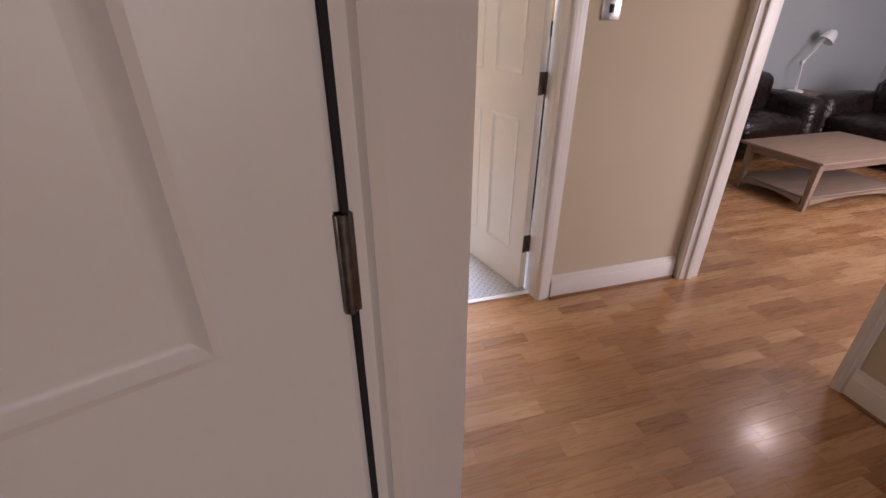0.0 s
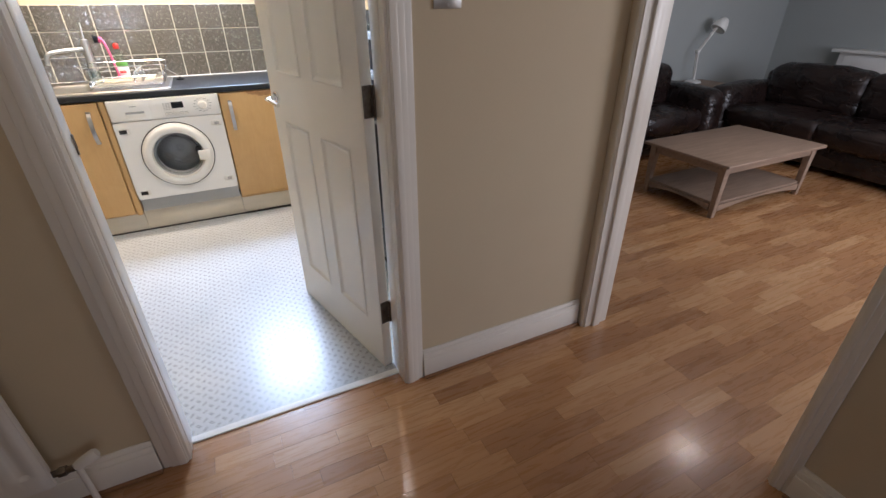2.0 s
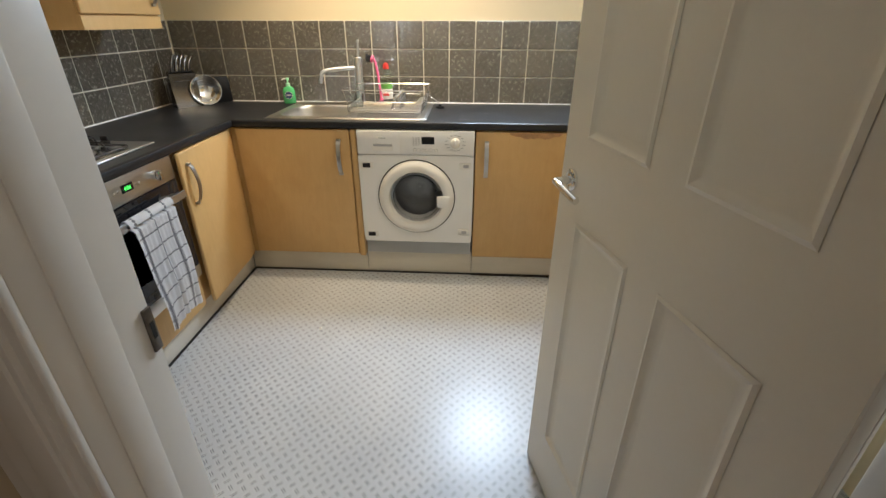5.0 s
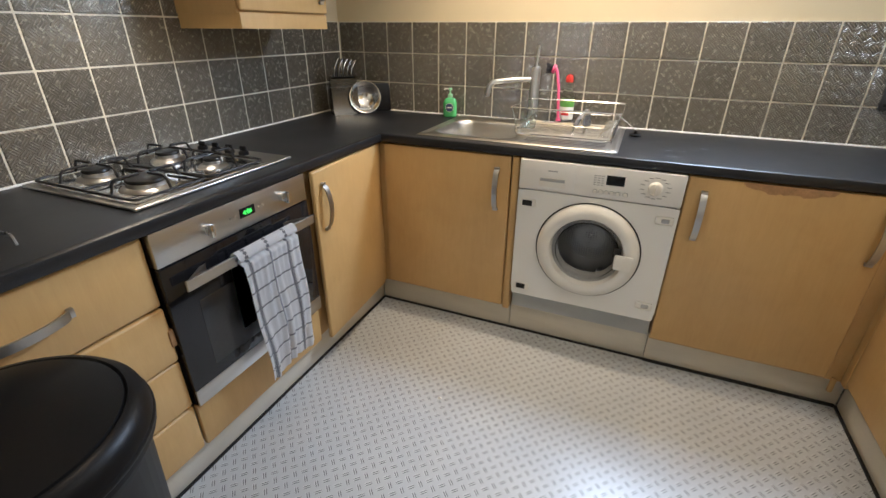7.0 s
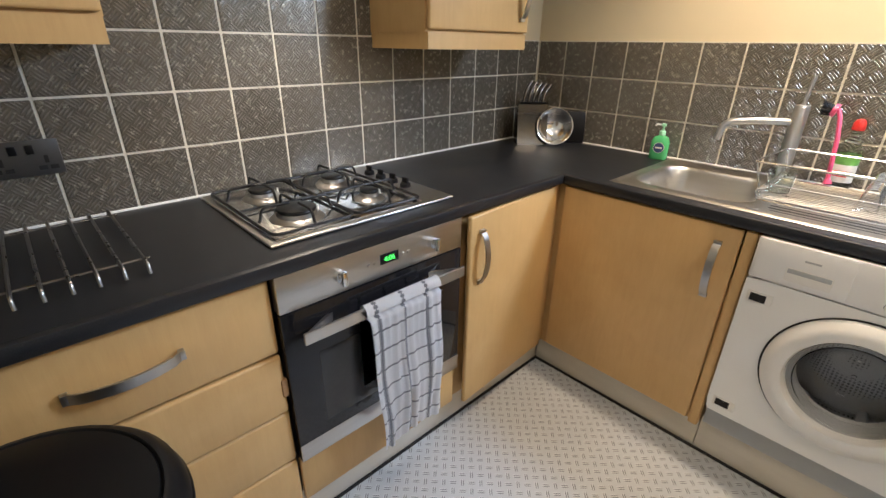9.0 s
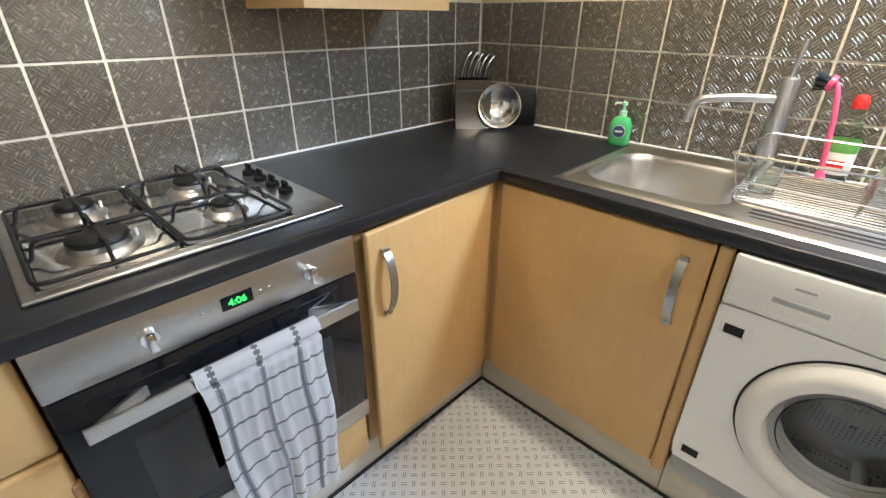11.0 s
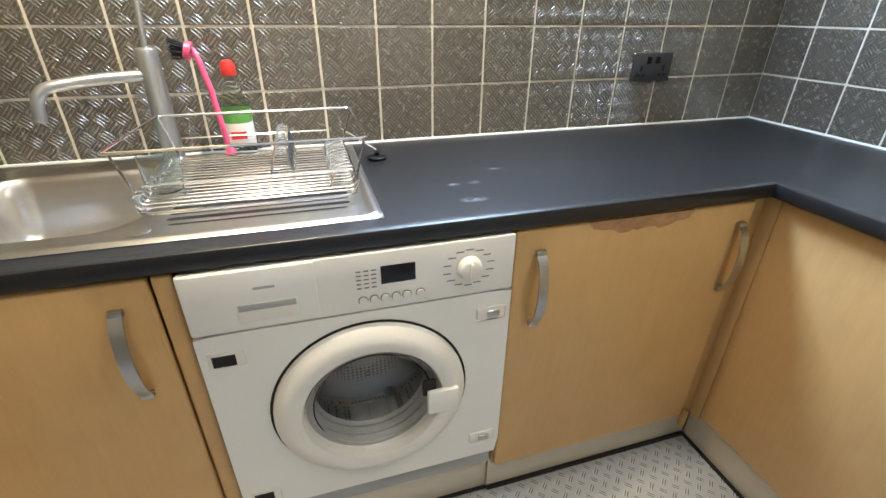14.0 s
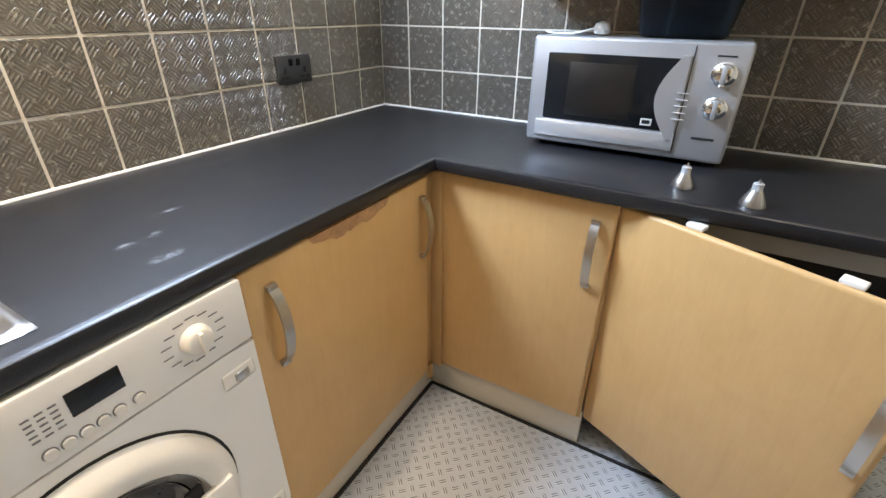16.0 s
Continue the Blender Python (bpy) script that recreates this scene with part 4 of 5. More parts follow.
def m_drum():
    """Perforated stainless steel."""
    g = G("perforated drum steel")
    x, y, z = g.xyz(g.coords("Object", (90, 90, 90)))
    hx, hz, hy = (g.m("ABSOLUTE", g.m("SUBTRACT", g.m("FRACT", g.m("ADD", c, 400.0)), 0.5)) for c in (x, z, y))
    hole = g.m("LESS_THAN", g.m("ADD", g.m("MULTIPLY", hx, hx), g.m("ADD", g.m("MULTIPLY", hz, hz), g.m("MULTIPLY", hy, hy))), 0.10)
    return g.end(g.mix(hole, (0.46, 0.46, 0.46), (0.12, 0.12, 0.12)), 0.40, 0.3)


M_DRUM = m_drum()
drum = part("drum", lathe(bmesh.new(), [(0.134, -0.058), (0.150, -0.062), (0.205, -0.075), (0.212, -0.090), (0.212, -0.190), (0.200, -0.205), (0.080, -0.195), (0.004, -0.185)], (CX, FW - 0.002, CZ), 56, "y", False), M_DRUM, wm, "perforated steel drum")
for k in range(3):
    part("paddle", B(-0.014, FW + 0.09, 0.165, 0.014, FW + 0.185, 0.212, 0.010), M_GREYP, drum, m=Matrix.Translation((CX, 0, CZ)) @ pose(0, 0, 0, 0, 120 * k + 40, 0))
part("catch", B(CX + 0.112, FW - 0.042, CZ - 0.045, CX + 0.184, FW - 0.028, CZ + 0.020, 0.006), M_PLASTIC, wd, "white door catch")
part("finger_hole", B(CX + 0.104, FW - 0.030, CZ + 0.000, CX + 0.135, FW - 0.020, CZ + 0.045, 0.006), M_DARK, wd)
for x, z in ((0.044, 0.684), (0.047, 0.284)):
    pl = part("fixing_plate", B(x - 0.030, FW - 0.0065, z - 0.017, x + 0.034, FW - 0.003, z + 0.017, 0.002), M_PLASTIC, fp)
    part("slot", B(x - 0.022, FW - 0.008, z - 0.012, x + 0.018, FW - 0.006, z + 0.012), M_DARK, pl, "open black slot")
for x, z in ((0.568, 0.688), (0.565, 0.308)):
    pl = part("hinge_plate", B(x - 0.034, FW - 0.008, z - 0.016, x + 0.030, FW - 0.003, z + 0.016, 0.005), M_PLASTIC, fp)
    part("hinge", B(x - 0.012, FW - 0.013, z - 0.009, x + 0.016, FW - 0.007, z + 0.009, 0.003), M_SATIN, pl, "metal hinge fitting")
part("kick_panel", B(0.004, FW + 0.032, 0.150, 0.606, FW + 0.044, 0.246), M_GREYP, wm, "grey strip under the front")

# ---- sink and what stands round it ----
sink = thing("sink", (0, 0, 0), 0, "stainless steel inset sink with ribbed drainer", "sink")
SX0, SX1, SY0, SY1 = 0.755, 1.608, -0.555, -0.028


def rr(x, y, cx, cy, hx, hy, r):
    dx, dy = abs(x - cx) - hx + r, abs(y - cy) - hy + r
    return math.hypot(max(dx, 0), max(dy, 0)) + min(max(dx, dy), 0) - r


def smooth(a, b, t):
    t = min(1, max(0, (t - a) / (b - a)))
    return t * t * (3 - 2 * t)


def deck(nx=150, ny=84):
    bm = bmesh.new()
    g = []
    for j in range(ny + 1):
        row = []
        for i in range(nx + 1):
            x, y = SX0 + (SX1 - SX0) * i / nx, SY0 + (SY1 - SY0) * j / ny
            edge = -rr(x, y, (SX0 + SX1) / 2, (SY0 + SY1) / 2, (SX1 - SX0) / 2, (SY1 - SY0) / 2, 0.03)
            z = 0.9115 + 0.006 * smooth(0.0, 0.010, edge) - 0.006 * smooth(0.014, 0.026, edge)
            b = -rr(x, y, 0.985, -0.300, 0.190, 0.185, 0.085)
            z -= 0.135 * smooth(-0.004, 0.055, b) + 0.012 * smooth(0.05, 0.16, b)
            d = -rr(x, y, 1.388, -0.30, 0.178, 0.195, 0.03)
            if d > 0:
                rib = 0.5 + 0.5 * math.cos(2 * math.pi * (y + 0.3) / 0.028)
                z += smooth(0, 0.02, d) * (0.0028 * rib - 0.003)
            row.append(bm.verts.new((x, y, z)))
        g.append(row)
    for j in range(ny):
        for i in range(nx):
            bm.faces.new((g[j][i], g[j][i + 1], g[j + 1][i + 1], g[j + 1][i]))
    return bm


part("deck", deck(), M_STEEL, sink, smooth=70)
part("plug_hole", lathe(bmesh.new(), [(0.040, 0.0), (0.036, 0.003), (0.022, 0.0), (0.02, -0.002)], (0.985, -0.30, 0.7672), 28), M_CHROME, sink)
part("overflow_disc", C((1.190, -0.505, 0.9125), (1.190, -0.505, 0.9145), 0.017, seg=24), M_STEEL, sink)

M_TAP = plain("satin tap steel", (0.66, 0.67, 0.68), 0.30, 0.9, vary=0.05, scale=8, bump=0.01)
tap = thing("tap", (1.163, -0.072, 0.9125), 0, "tall steel mixer tap with a swan bar spout", "tap")
part("body", lathe(bmesh.new(), [(0.030, 0.0), (0.030, 0.008), (0.024, 0.014), (0.0230, 0.255), (0.020, 0.262), (0.010, 0.264)], seg=28), M_TAP, tap, "polished steel column")
part("spout", tube(bmesh.new(), bend([(0, 0, 0.205), (-0.105, -0.035, 0.203), (-0.205, -0.070, 0.190), (-0.216, -0.074, 0.125)], 8, 0.045), 0.0125, 14), M_TAP, tap, "polished spout bent down at its end")
part("lever", tube(bmesh.new(), [(0, 0, 0.258), (0.002, 0.004, 0.30), (0.006, 0.010, 0.358)], 0.0065, 10), M_TAP, tap, "thin upright lever")

rack = thing("dish_rack", (-0.025, 0, 0), 0, "chrome wire dish rack standing on the drainer", "dish rack")
X0, X1, Y0, Y1, ZB = 1.205, 1.597, -0.480, -0.135, 0.934
part("base_frame", tube(bmesh.new(), bend([(X0 + 0.1, Y0, ZB), (X0, Y0, ZB), (X0, Y1, ZB), (X1, Y1, ZB), (X1, Y0, ZB), (X0 + 0.1, Y0, ZB)], 5, 0.04), 0.0030, 8), M_CHROME, rack)
for i in range(17):
    y = Y0 + 0.018 + (Y1 - Y0 - 0.036) * i / 16
    part("rod", tube(bmesh.new(), bend([(X0 + 0.022, y, ZB + 0.032), (X0 - 0.002, y, ZB + 0.030), (X0 + 0.002, y, ZB + 0.004), (X1 - 0.004, y, ZB + 0.004), (X1 + 0.004, y, ZB + 0.020)], 3, 0.012), 0.0023, 6), M_CHROME, rack)
RX, RY, RZ = (1.180, 1.622), (-0.470, -0.165), 1.042
part("top_frame", tube(bmesh.new(), bend([(RX[0] + 0.2, RY[0], RZ), (RX[0], RY[0], RZ), (RX[0] + 0.02, RY[1], RZ), (RX[1], RY[1], RZ), (RX[1], RY[0], RZ), (RX[0] + 0.2, RY[0], RZ)], 4, 0.012), 0.0028, 8), M_CHROME, rack)
part("rail", tube(bmesh.new(), [(1.225, Y1 + 0.004, 0.982), (1.562, Y1 + 0.004, 0.982)], 0.0022, 6), M_CHROME, rack)
part("rail", tube(bmesh.new(), [(X0 + 0.03, Y0 + 0.004, 0.984), (X1 - 0.03, Y0 + 0.004, 0.984)], 0.0022, 6), M_CHROME, rack)
for x, y, u, v in ((X0 + 0.008, Y1, RX[0] + 0.02, RY[1]), (X1, Y1, RX[1], RY[1]), (X1, Y0 + 0.05, RX[1], RY[0] + 0.03), (X0, Y0 + 0.05, RX[0], RY[0] + 0.03)):
    part("leg", tube(bmesh.new(), bend([(x, y, 0.918), (x, y, ZB + 0.012), (u, v, RZ)], 3, 0.01), 0.0026, 8), M_CHROME, rack)
for i in range(12):
    y = -0.405 + 0.0235 * i
    part("plate_hoop", tube(bmesh.new(), bend([(1.428, y, ZB), (1.446, y, ZB + 0.070), (1.470, y + 0.010, ZB + 0.072), (1.480, y + 0.010, ZB)], 4, 0.018), 0.0022, 6), M_CHROME, rack)
for i in range(12):
    y = -0.425 + 0.0235 * i
    part("plate_hoop", tube(bmesh.new(), bend([(1.545, y, ZB), (1.556, y, ZB + 0.030), (1.596, y, ZB + 0.036), (1.602, y, ZB)], 4, 0.01), 0.0021, 6), M_CHROME, rack)
solid("cutlery_cup", lathe(bmesh.new(), [(0.030, 0.0), (0.034, 0.03), (0.036, 0.066), (0.034, 0.066), (0.032, 0.030), (0.028, 0.003)], (1.220, -0.40, 0.950), 24), M_CLEAR, "clear plastic cutlery cup in the dish rack", "cup", "thing")

soap = thing("soap_bottle", (0.716, -0.062, 0.910), 12, "green hand soap bottle with a white pump", "soap bottle")
bm = bmesh.new()
for k, (hx, hy, z) in enumerate(((0.032, 0.020, 0.0), (0.036, 0.023, 0.006), (0.036, 0.023, 0.072), (0.028, 0.018, 0.092), (0.012, 0.012, 0.100))):
    ring = [bm.verts.new((hx * math.copysign(abs(math.cos(t)) ** 0.6, math.cos(t)), hy * math.copysign(abs(math.sin(t)) ** 0.6, math.sin(t)), z)) for t in [2 * math.pi * q / 24 for q in range(24)]]
    if k:
        for q in range(24):
            bm.faces.new((last[q], last[(q + 1) % 24], ring[(q + 1) % 24], ring[q]))
    else:
        bm.faces.new(ring)
    last = ring
bm.faces.new(last)
part("bottle", bm, plain("green soap", (0.09, 0.47, 0.17), 0.16, vary=0.1, bump=0.0, Subsurface_Weight=0.0), soap, "bright green bottle")
part("label", lathe(bmesh.new(), [(0.0205, 0.0), (0.0205, 0.0012), (0.004, 0.0013)], (0, -0.0228, 0.050), 24, "y"), M_NAVY, soap, "navy oval label")
part("label_ring", lathe(bmesh.new(), [(0.022, 0.0), (0.022, 0.0009), (0.0205, 0.0010), (0.0205, 0.0)], (0, -0.0228, 0.050), 24, "y"), M_PLASTIC, soap)
part("label_bar", B(-0.013, -0.0248, 0.0475, 0.013, -0.0240, 0.0535), M_PLASTIC, soap)
part("collar", lathe(bmesh.new(), [(0.013, 0.100), (0.013, 0.116), (0.006, 0.119), (0.004, 0.135), (0.010, 0.137), (0.010, 0.146), (0.006, 0.148)], seg=18), plain("pale green plastic", (0.35, 0.68, 0.45), 0.35), soap, "pale green pump")
part("nozzle", tube(bmesh.new(), bend([(0, 0, 0.143), (-0.028, -0.006, 0.143), (-0.031, -0.007, 0.136)], 3, 0.006), 0.0036, 8), M_PLASTIC, soap)

wash = thing("washing_up_bottle", (1.325, -0.062, 0.914), 0, "clear washing-up bottle with a red cap and green label", "bottle")
part("bottle", lathe(bmesh.new(), [(0.030, 0.0), (0.034, 0.006), (0.034, 0.120), (0.026, 0.150), (0.014, 0.178), (0.013, 0.200)], seg=26), glass("pale bottle plastic", (0.92, 0.97, 0.93), 0.06, 1.10), wash)
part("label", lathe(bmesh.new(), [(0.0345, 0.030), (0.0348, 0.031), (0.0348, 0.088), (0.0345, 0.089)], seg=26), M_PLASTIC, wash, "white paper label")
part("label_top", lathe(bmesh.new(), [(0.0346, 0.088), (0.0350, 0.089), (0.0350, 0.118), (0.0340, 0.119)], seg=26), M_LEAFG, wash, "green label band")
part("label_bar", B(-0.018, -0.0358, 0.050, 0.018, -0.030, 0.068), M_RED, wash)
part("cap", lathe(bmesh.new(), [(0.017, 0.198), (0.018, 0.203), (0.017, 0.220), (0.012, 0.230), (0.004, 0.233)], seg=22), M_RED, wash, "red screw cap")

brush = thing("dish_brush", (1.305, -0.150, 0.950), 0, "pink plastic dish brush with black bristles", "brush")
part("handle", tube(bmesh.new(), [(0, 0, 0), (-0.006, 0.005, 0.06), (-0.016, 0.020, 0.14), (-0.030, 0.036, 0.20), (-0.040, 0.045, 0.222), (-0.050, 0.045, 0.228)], 0.0065, 10), M_PINK, brush)
part("foot", C((0.002, -0.001, -0.004), (0, 0, 0.010), 0.013, 0.009, 16), M_PINK, brush)
hd = part("head", C((-0.044, 0.045, 0.218), (-0.056, 0.045, 0.222), 0.021, 0.020, 20), M_PINK, brush)
bm = bmesh.new()
rnd = random.Random(7)
for i in range(70):
    a, r = rnd.random() * 6.28, 0.018 * math.sqrt(rnd.random())
    p = Vector((-0.054, 0.045 + r * math.cos(a), 0.220 + r * math.sin(a)))
    cyl(bm, p, p + Vector((-0.030, 0.5 * r * math.cos(a), 0.5 * r * math.sin(a) + 0.006)), 0.0016, 0.0012, 4)
part("bristles", bm, M_BLACK, hd, "stiff black bristles")
solid("sink_plug", lathe(bmesh.new(), [(0.024, 0.0), (0.025, 0.006), (0.020, 0.009), (0.006, 0.010), (0.006, 0.018), (0.010, 0.020), (0.002, 0.021)], (1.655, -0.175, 0.9105), 24), M_BLACK, "black rubber sink plug on the worktop", "plug", "thing")
tagged(part("chrome_bar", tube(bmesh.new(), bend([(1.597, -0.135, 0.985), (1.635, -0.135, 0.96), (1.680, -0.172, 0.934)], 3, 0.01), 0.0021, 6), M_CHROME, rack), "")

# knife block, steel dish and black stand in the corner
kb = thing("knife_block", (0.138, -0.297, 0.910), 50, "steel knife block with a curved front and five knives", "knife block")
bm = bmesh.new()
KB = [(0.088, 0.0), (0.062, 0.196), (0.030, 0.184)] + [(0.030 - 0.030 * (k / 10) ** 2.4, 0.184 - 0.184 * k / 10) for k in range(1, 11)]
la, lb = [bm.verts.new((0.0, y, z)) for y, z in KB], [bm.verts.new((0.145, y, z)) for y, z in KB]
bm.faces.new(la)
bm.faces.new(lb)
for k in range(len(KB)):
    j = (k + 1) % len(KB)
    bm.faces.new((la[k], lb[k], lb[j], la[j]))
M_KNIFE = plain("dark brushed steel", (0.17, 0.165, 0.16), 0.26, 1.0, vary=0.1, scale=6, bump=0.02, stretch=(1, 1, 10))
part("body", bm, M_KNIFE, kb, "dark brushed steel body", smooth=30)
part("slot_plate", B(0.012, 0.033, 0.1885, 0.133, 0.058, 0.1945, 0.001), M_BLACK, kb, "black slotted top")
for i in range(5):
    x = 0.026 + 0.023 * i
    kn = part("knife", B(x - 0.008, 0.040, 0.186, x + 0.008, 0.052, 0.204, 0.002), M_BLACK, kb)
    bm = bmesh.new()
    tube(bm, bend([(x, 0.046, 0.192), (x + 0.006, 0.050, 0.230), (x + 0.026, 0.064, 0.270 - 0.004 * i), (x + 0.040, 0.072, 0.282 - 0.004 * i)], 5, 0.03), 0.0080, 10)
    part("knife_handle", bm, M_KNIFE, kn, "polished steel knife handle")
bowl = solid("steel_bowl", lathe(bmesh.new(), [(0.006, -0.052), (0.038, -0.050), (0.072, -0.032), (0.094, 0.002), (0.100, 0.006), (0.100, 0.009), (0.093, 0.008), (0.070, -0.027), (0.036, -0.046), (0.004, -0.048)], (0, 0, 0), 48, "y"), M_CHROME, "shiny steel bowl leaning beside the knife block", "bowl", "thing", 60)
bowl.matrix_world = pose(0.250, -0.162, 0.9975, -14, 0, 42) @ Matrix.Scale(0.86, 4)
stand = solid("bowl_stand", B(-0.085, -0.008, 0.0, 0.085, 0.010, 0.150, 0.006), M_BLACK, "black plastic stand behind the steel bowl", "stand", "thing")
stand.matrix_world = pose(0.262, -0.068, 0.910, -8, 0, 42)


def socket(name, m, label):
    ob = thing(name, (0, 0, 0), 0, label, "socket")
    ob.matrix_world = m
    part("plate", B(-0.073, -0.008, -0.043, 0.073, 0.0, 0.043, 0.003), plain("pewter plate", (0.10, 0.10, 0.10), 0.35, 0.7), ob)
    for s in (-1, 1):
        part("rocker", B(s * 0.016 - 0.008, -0.011, 0.010, s * 0.016 + 0.008, -0.006, 0.032, 0.002), M_BLACK, ob, "black rocker switch")
        for dx, dz, w, h in ((0, -0.004, 0.004, 0.009), (-0.011, -0.024, 0.008, 0.005), (0.011, -0.024, 0.008, 0.005)):
            part("slot", B(s * 0.042 + dx - w, -0.0095, dz - h, s * 0.042 + dx + w, -0.0075, dz + h), M_DARK, ob)
    return ob


socket("double_socket", pose(2.590, -0.0085, 1.097), "pewter double socket with black switches on the tiles")
socket("double_socket", pose(0.0085, -2.06, 1.082, 0, 0, 90), "pewter double socket with black switches near the cooling rack")

# ---- left run: cooling rack, bin; right run: microwave and what lies round it ----
M_WIRE = plain("dark plated wire", (0.26, 0.255, 0.25), 0.28, 1.0, vary=0.15, scale=30, bump=0.03)
cr = thing("cooling_rack", (0, 0, 0), 0, "dark plated wire cooling rack lying on the worktop", "cooling rack")
for i in range(9):
    y = -1.935 - 0.042 * i
    part("bar", tube(bmesh.new(), bend([(0.482, y, 0.912), (0.476, y, 0.934), (0.050, y, 0.934), (0.044, y, 0.912)], 3, 0.008), 0.0036, 8), M_WIRE, cr)
for x in (0.09, 0.435):
    part("cross_bar", tube(bmesh.new(), [(x, -1.922, 0.929), (x, -2.285, 0.929)], 0.003, 8), M_WIRE, cr)

bn = thing("bin", (0.880, -2.215, 0), 0, "black plastic bin with a round lid", "bin")
part("body", lathe(bmesh.new(), [(0.150, 0.004), (0.155, 0.0), (0.168, 0.33), (0.186, 0.715), (0.192, 0.724), (0.192, 0.746)], seg=48), M_BLACK, bn)
lid = part("lid", lathe(bmesh.new(), [(0.196, 0.738), (0.204, 0.746), (0.204, 0.771), (0.198, 0.791), (0.186, 0.804), (0.178, 0.806), (0.174, 0.801), (0.172, 0.806), (0.120, 0.818), (0.060, 0.824), (0.004, 0.826)], seg=56), M_BLACK, bn, "domed black lid")
part("groove", lathe(bmesh.new(), [(0.2045, 0.756), (0.2065, 0.759), (0.2065, 0.764), (0.2045, 0.767)], seg=56), M_BLACK, lid)

MX, MY, MW, MH, MD = 2.815, -0.752, 0.530, 0.302, 0.245
mw = thing("microwave_oven", (MX, MY, 0.910), -90, "silver microwave oven with two dials on the worktop", "microwave")
part("case", B(0.0, 0.010, 0.016, MW, MD, MH, 0.006), M_SILVER, mw)
part("fascia", B(-0.002, -0.012, 0.014, MW + 0.002, 0.014, MH + 0.002, 0.010, 3), M_SILVER, mw, "silver front frame")
md = part("door", B(0.046, -0.0165, 0.084, 0.386, -0.010, 0.262, 0.004), M_SCREEN, mw, "black door window")
part("window_mesh", B(0.110, -0.0172, 0.100, 0.285, -0.0160, 0.240, 0.001), plain("dark mesh", (0.012, 0.011, 0.010), 0.3, vary=0.3, scale=300), md)
part("sill", B(0.026, -0.022, 0.034, 0.408, -0.010, 0.080, 0.005), plain("bright silver trim", (0.70, 0.71, 0.72), 0.25, 0.6), mw, "bright silver lower trim")
bd = part("badge", B(0.318, -0.0178, 0.094, 0.346, -0.0165, 0.112), M_PLASTIC, md, "small pale badge")
part("badge_print", B(0.322, -0.0184, 0.098, 0.342, -0.0176, 0.108), M_DARK, bd)
bm = bmesh.new()
n = 14
cur = [(0.388 - 0.046 * math.sin(math.pi * i / n), 0.066 + 0.204 * i / n) for i in range(n + 1)]
fr = [bm.verts.new((x, -0.028, z)) for x, z in cur] + [bm.verts.new((0.404, -0.022, 0.270)), bm.verts.new((0.404, -0.022, 0.066))]
bk = [bm.verts.new((v.co.x, -0.011, v.co.z)) for v in fr]
bm.faces.new(fr)
for i in range(len(fr)):
    j = (i + 1) % len(fr)
    bm.faces.new((fr[i], bk[i], bk[j], fr[j]))
part("door_pull", bm, M_SILVER, mw, "curved silver door pull", smooth=30)
part("door_line", B(0.408, -0.0135, 0.030, 0.4105, -0.0115, 0.292), M_DARK, mw)
for z in (0.232, 0.152):
    dl = part("dial", lathe(bmesh.new(), [(0.028, 0.0), (0.028, 0.004), (0.024, 0.007), (0.022, 0.018), (0.018, 0.021)], (0.482, -0.012, z), 32, "y"), M_CHROME, mw, "chrome-rimmed dial")
    part("grip", B(0.4765, -0.044, z - 0.022, 0.4875, -0.030, z + 0.022, 0.003), M_SILVER, dl, m=None)
    for k in range(9):
        a = radians(-30 + 30 * k)
        part("mark", B(0.482 + 0.037 * math.cos(a) - 0.0018, -0.0130, z + 0.037 * math.sin(a) - 0.0018, 0.482 + 0.037 * math.cos(a) + 0.0018, -0.0116, z + 0.037 * math.sin(a) + 0.0018), M_GREYP, mw)
for i in range(5):
    part("button", B(0.392, -0.0300, 0.118 + i * 0.016, 0.420, -0.0245, 0.121 + i * 0.016, 0.001), M_GREYP, mw)
part("dial_print", B(0.458, -0.0130, 0.270, 0.500, -0.0118, 0.274), M_DARK, mw)
part("maker_bar", B(0.448, -0.0130, 0.072, 0.500, -0.0118, 0.078), M_DARK, mw)
for x in (0.04, MW - 0.04):
    for y in (0.04, MD - 0.04):
        part("foot", C((x, y, 0.0), (x, y, 0.017), 0.012, seg=14), M_BLACK, mw)
wp = thing("white_plug", (2.92, -0.905, 0.910 + MH + 0.001), 20, "white plastic plug with its lead lying on the microwave", "plug")
part("body", lathe(bmesh.new(), [(0.004, 0.0), (0.020, 0.004), (0.024, 0.016), (0.018, 0.030), (0.004, 0.036)], seg=22), M_PLASTIC, wp)
part("lead", tube(bmesh.new(), [(-0.01, 0.0, 0.018), (-0.03, 0.03, 0.016), (-0.02, 0.08, 0.004), (0.02, 0.13, 0.003), (0.09, 0.15, 0.004)], 0.0028, 8), M_PLASTIC, wp, "thin white lead")
tub = thing("plastic_tub", (2.935, -1.115, 0.910 + MH + 0.001), 0, "blue tinted plastic tub on the microwave", "tub")
bm = bmesh.new()
rings = []
for hx, hy, z in ((0.080, 0.098, 0.0), (0.086, 0.106, 0.006), (0.100, 0.125, 0.110), (0.106, 0.131, 0.112), (0.106, 0.131, 0.117), (0.097, 0.122, 0.115), (0.083, 0.103, 0.008)):
    rings.append([bm.verts.new((hx * math.copysign(abs(math.cos(t)) ** 0.5, math.cos(t)), hy * math.copysign(abs(math.sin(t)) ** 0.5, math.sin(t)), z)) for t in [2 * math.pi * q / 32 for q in range(32)]])
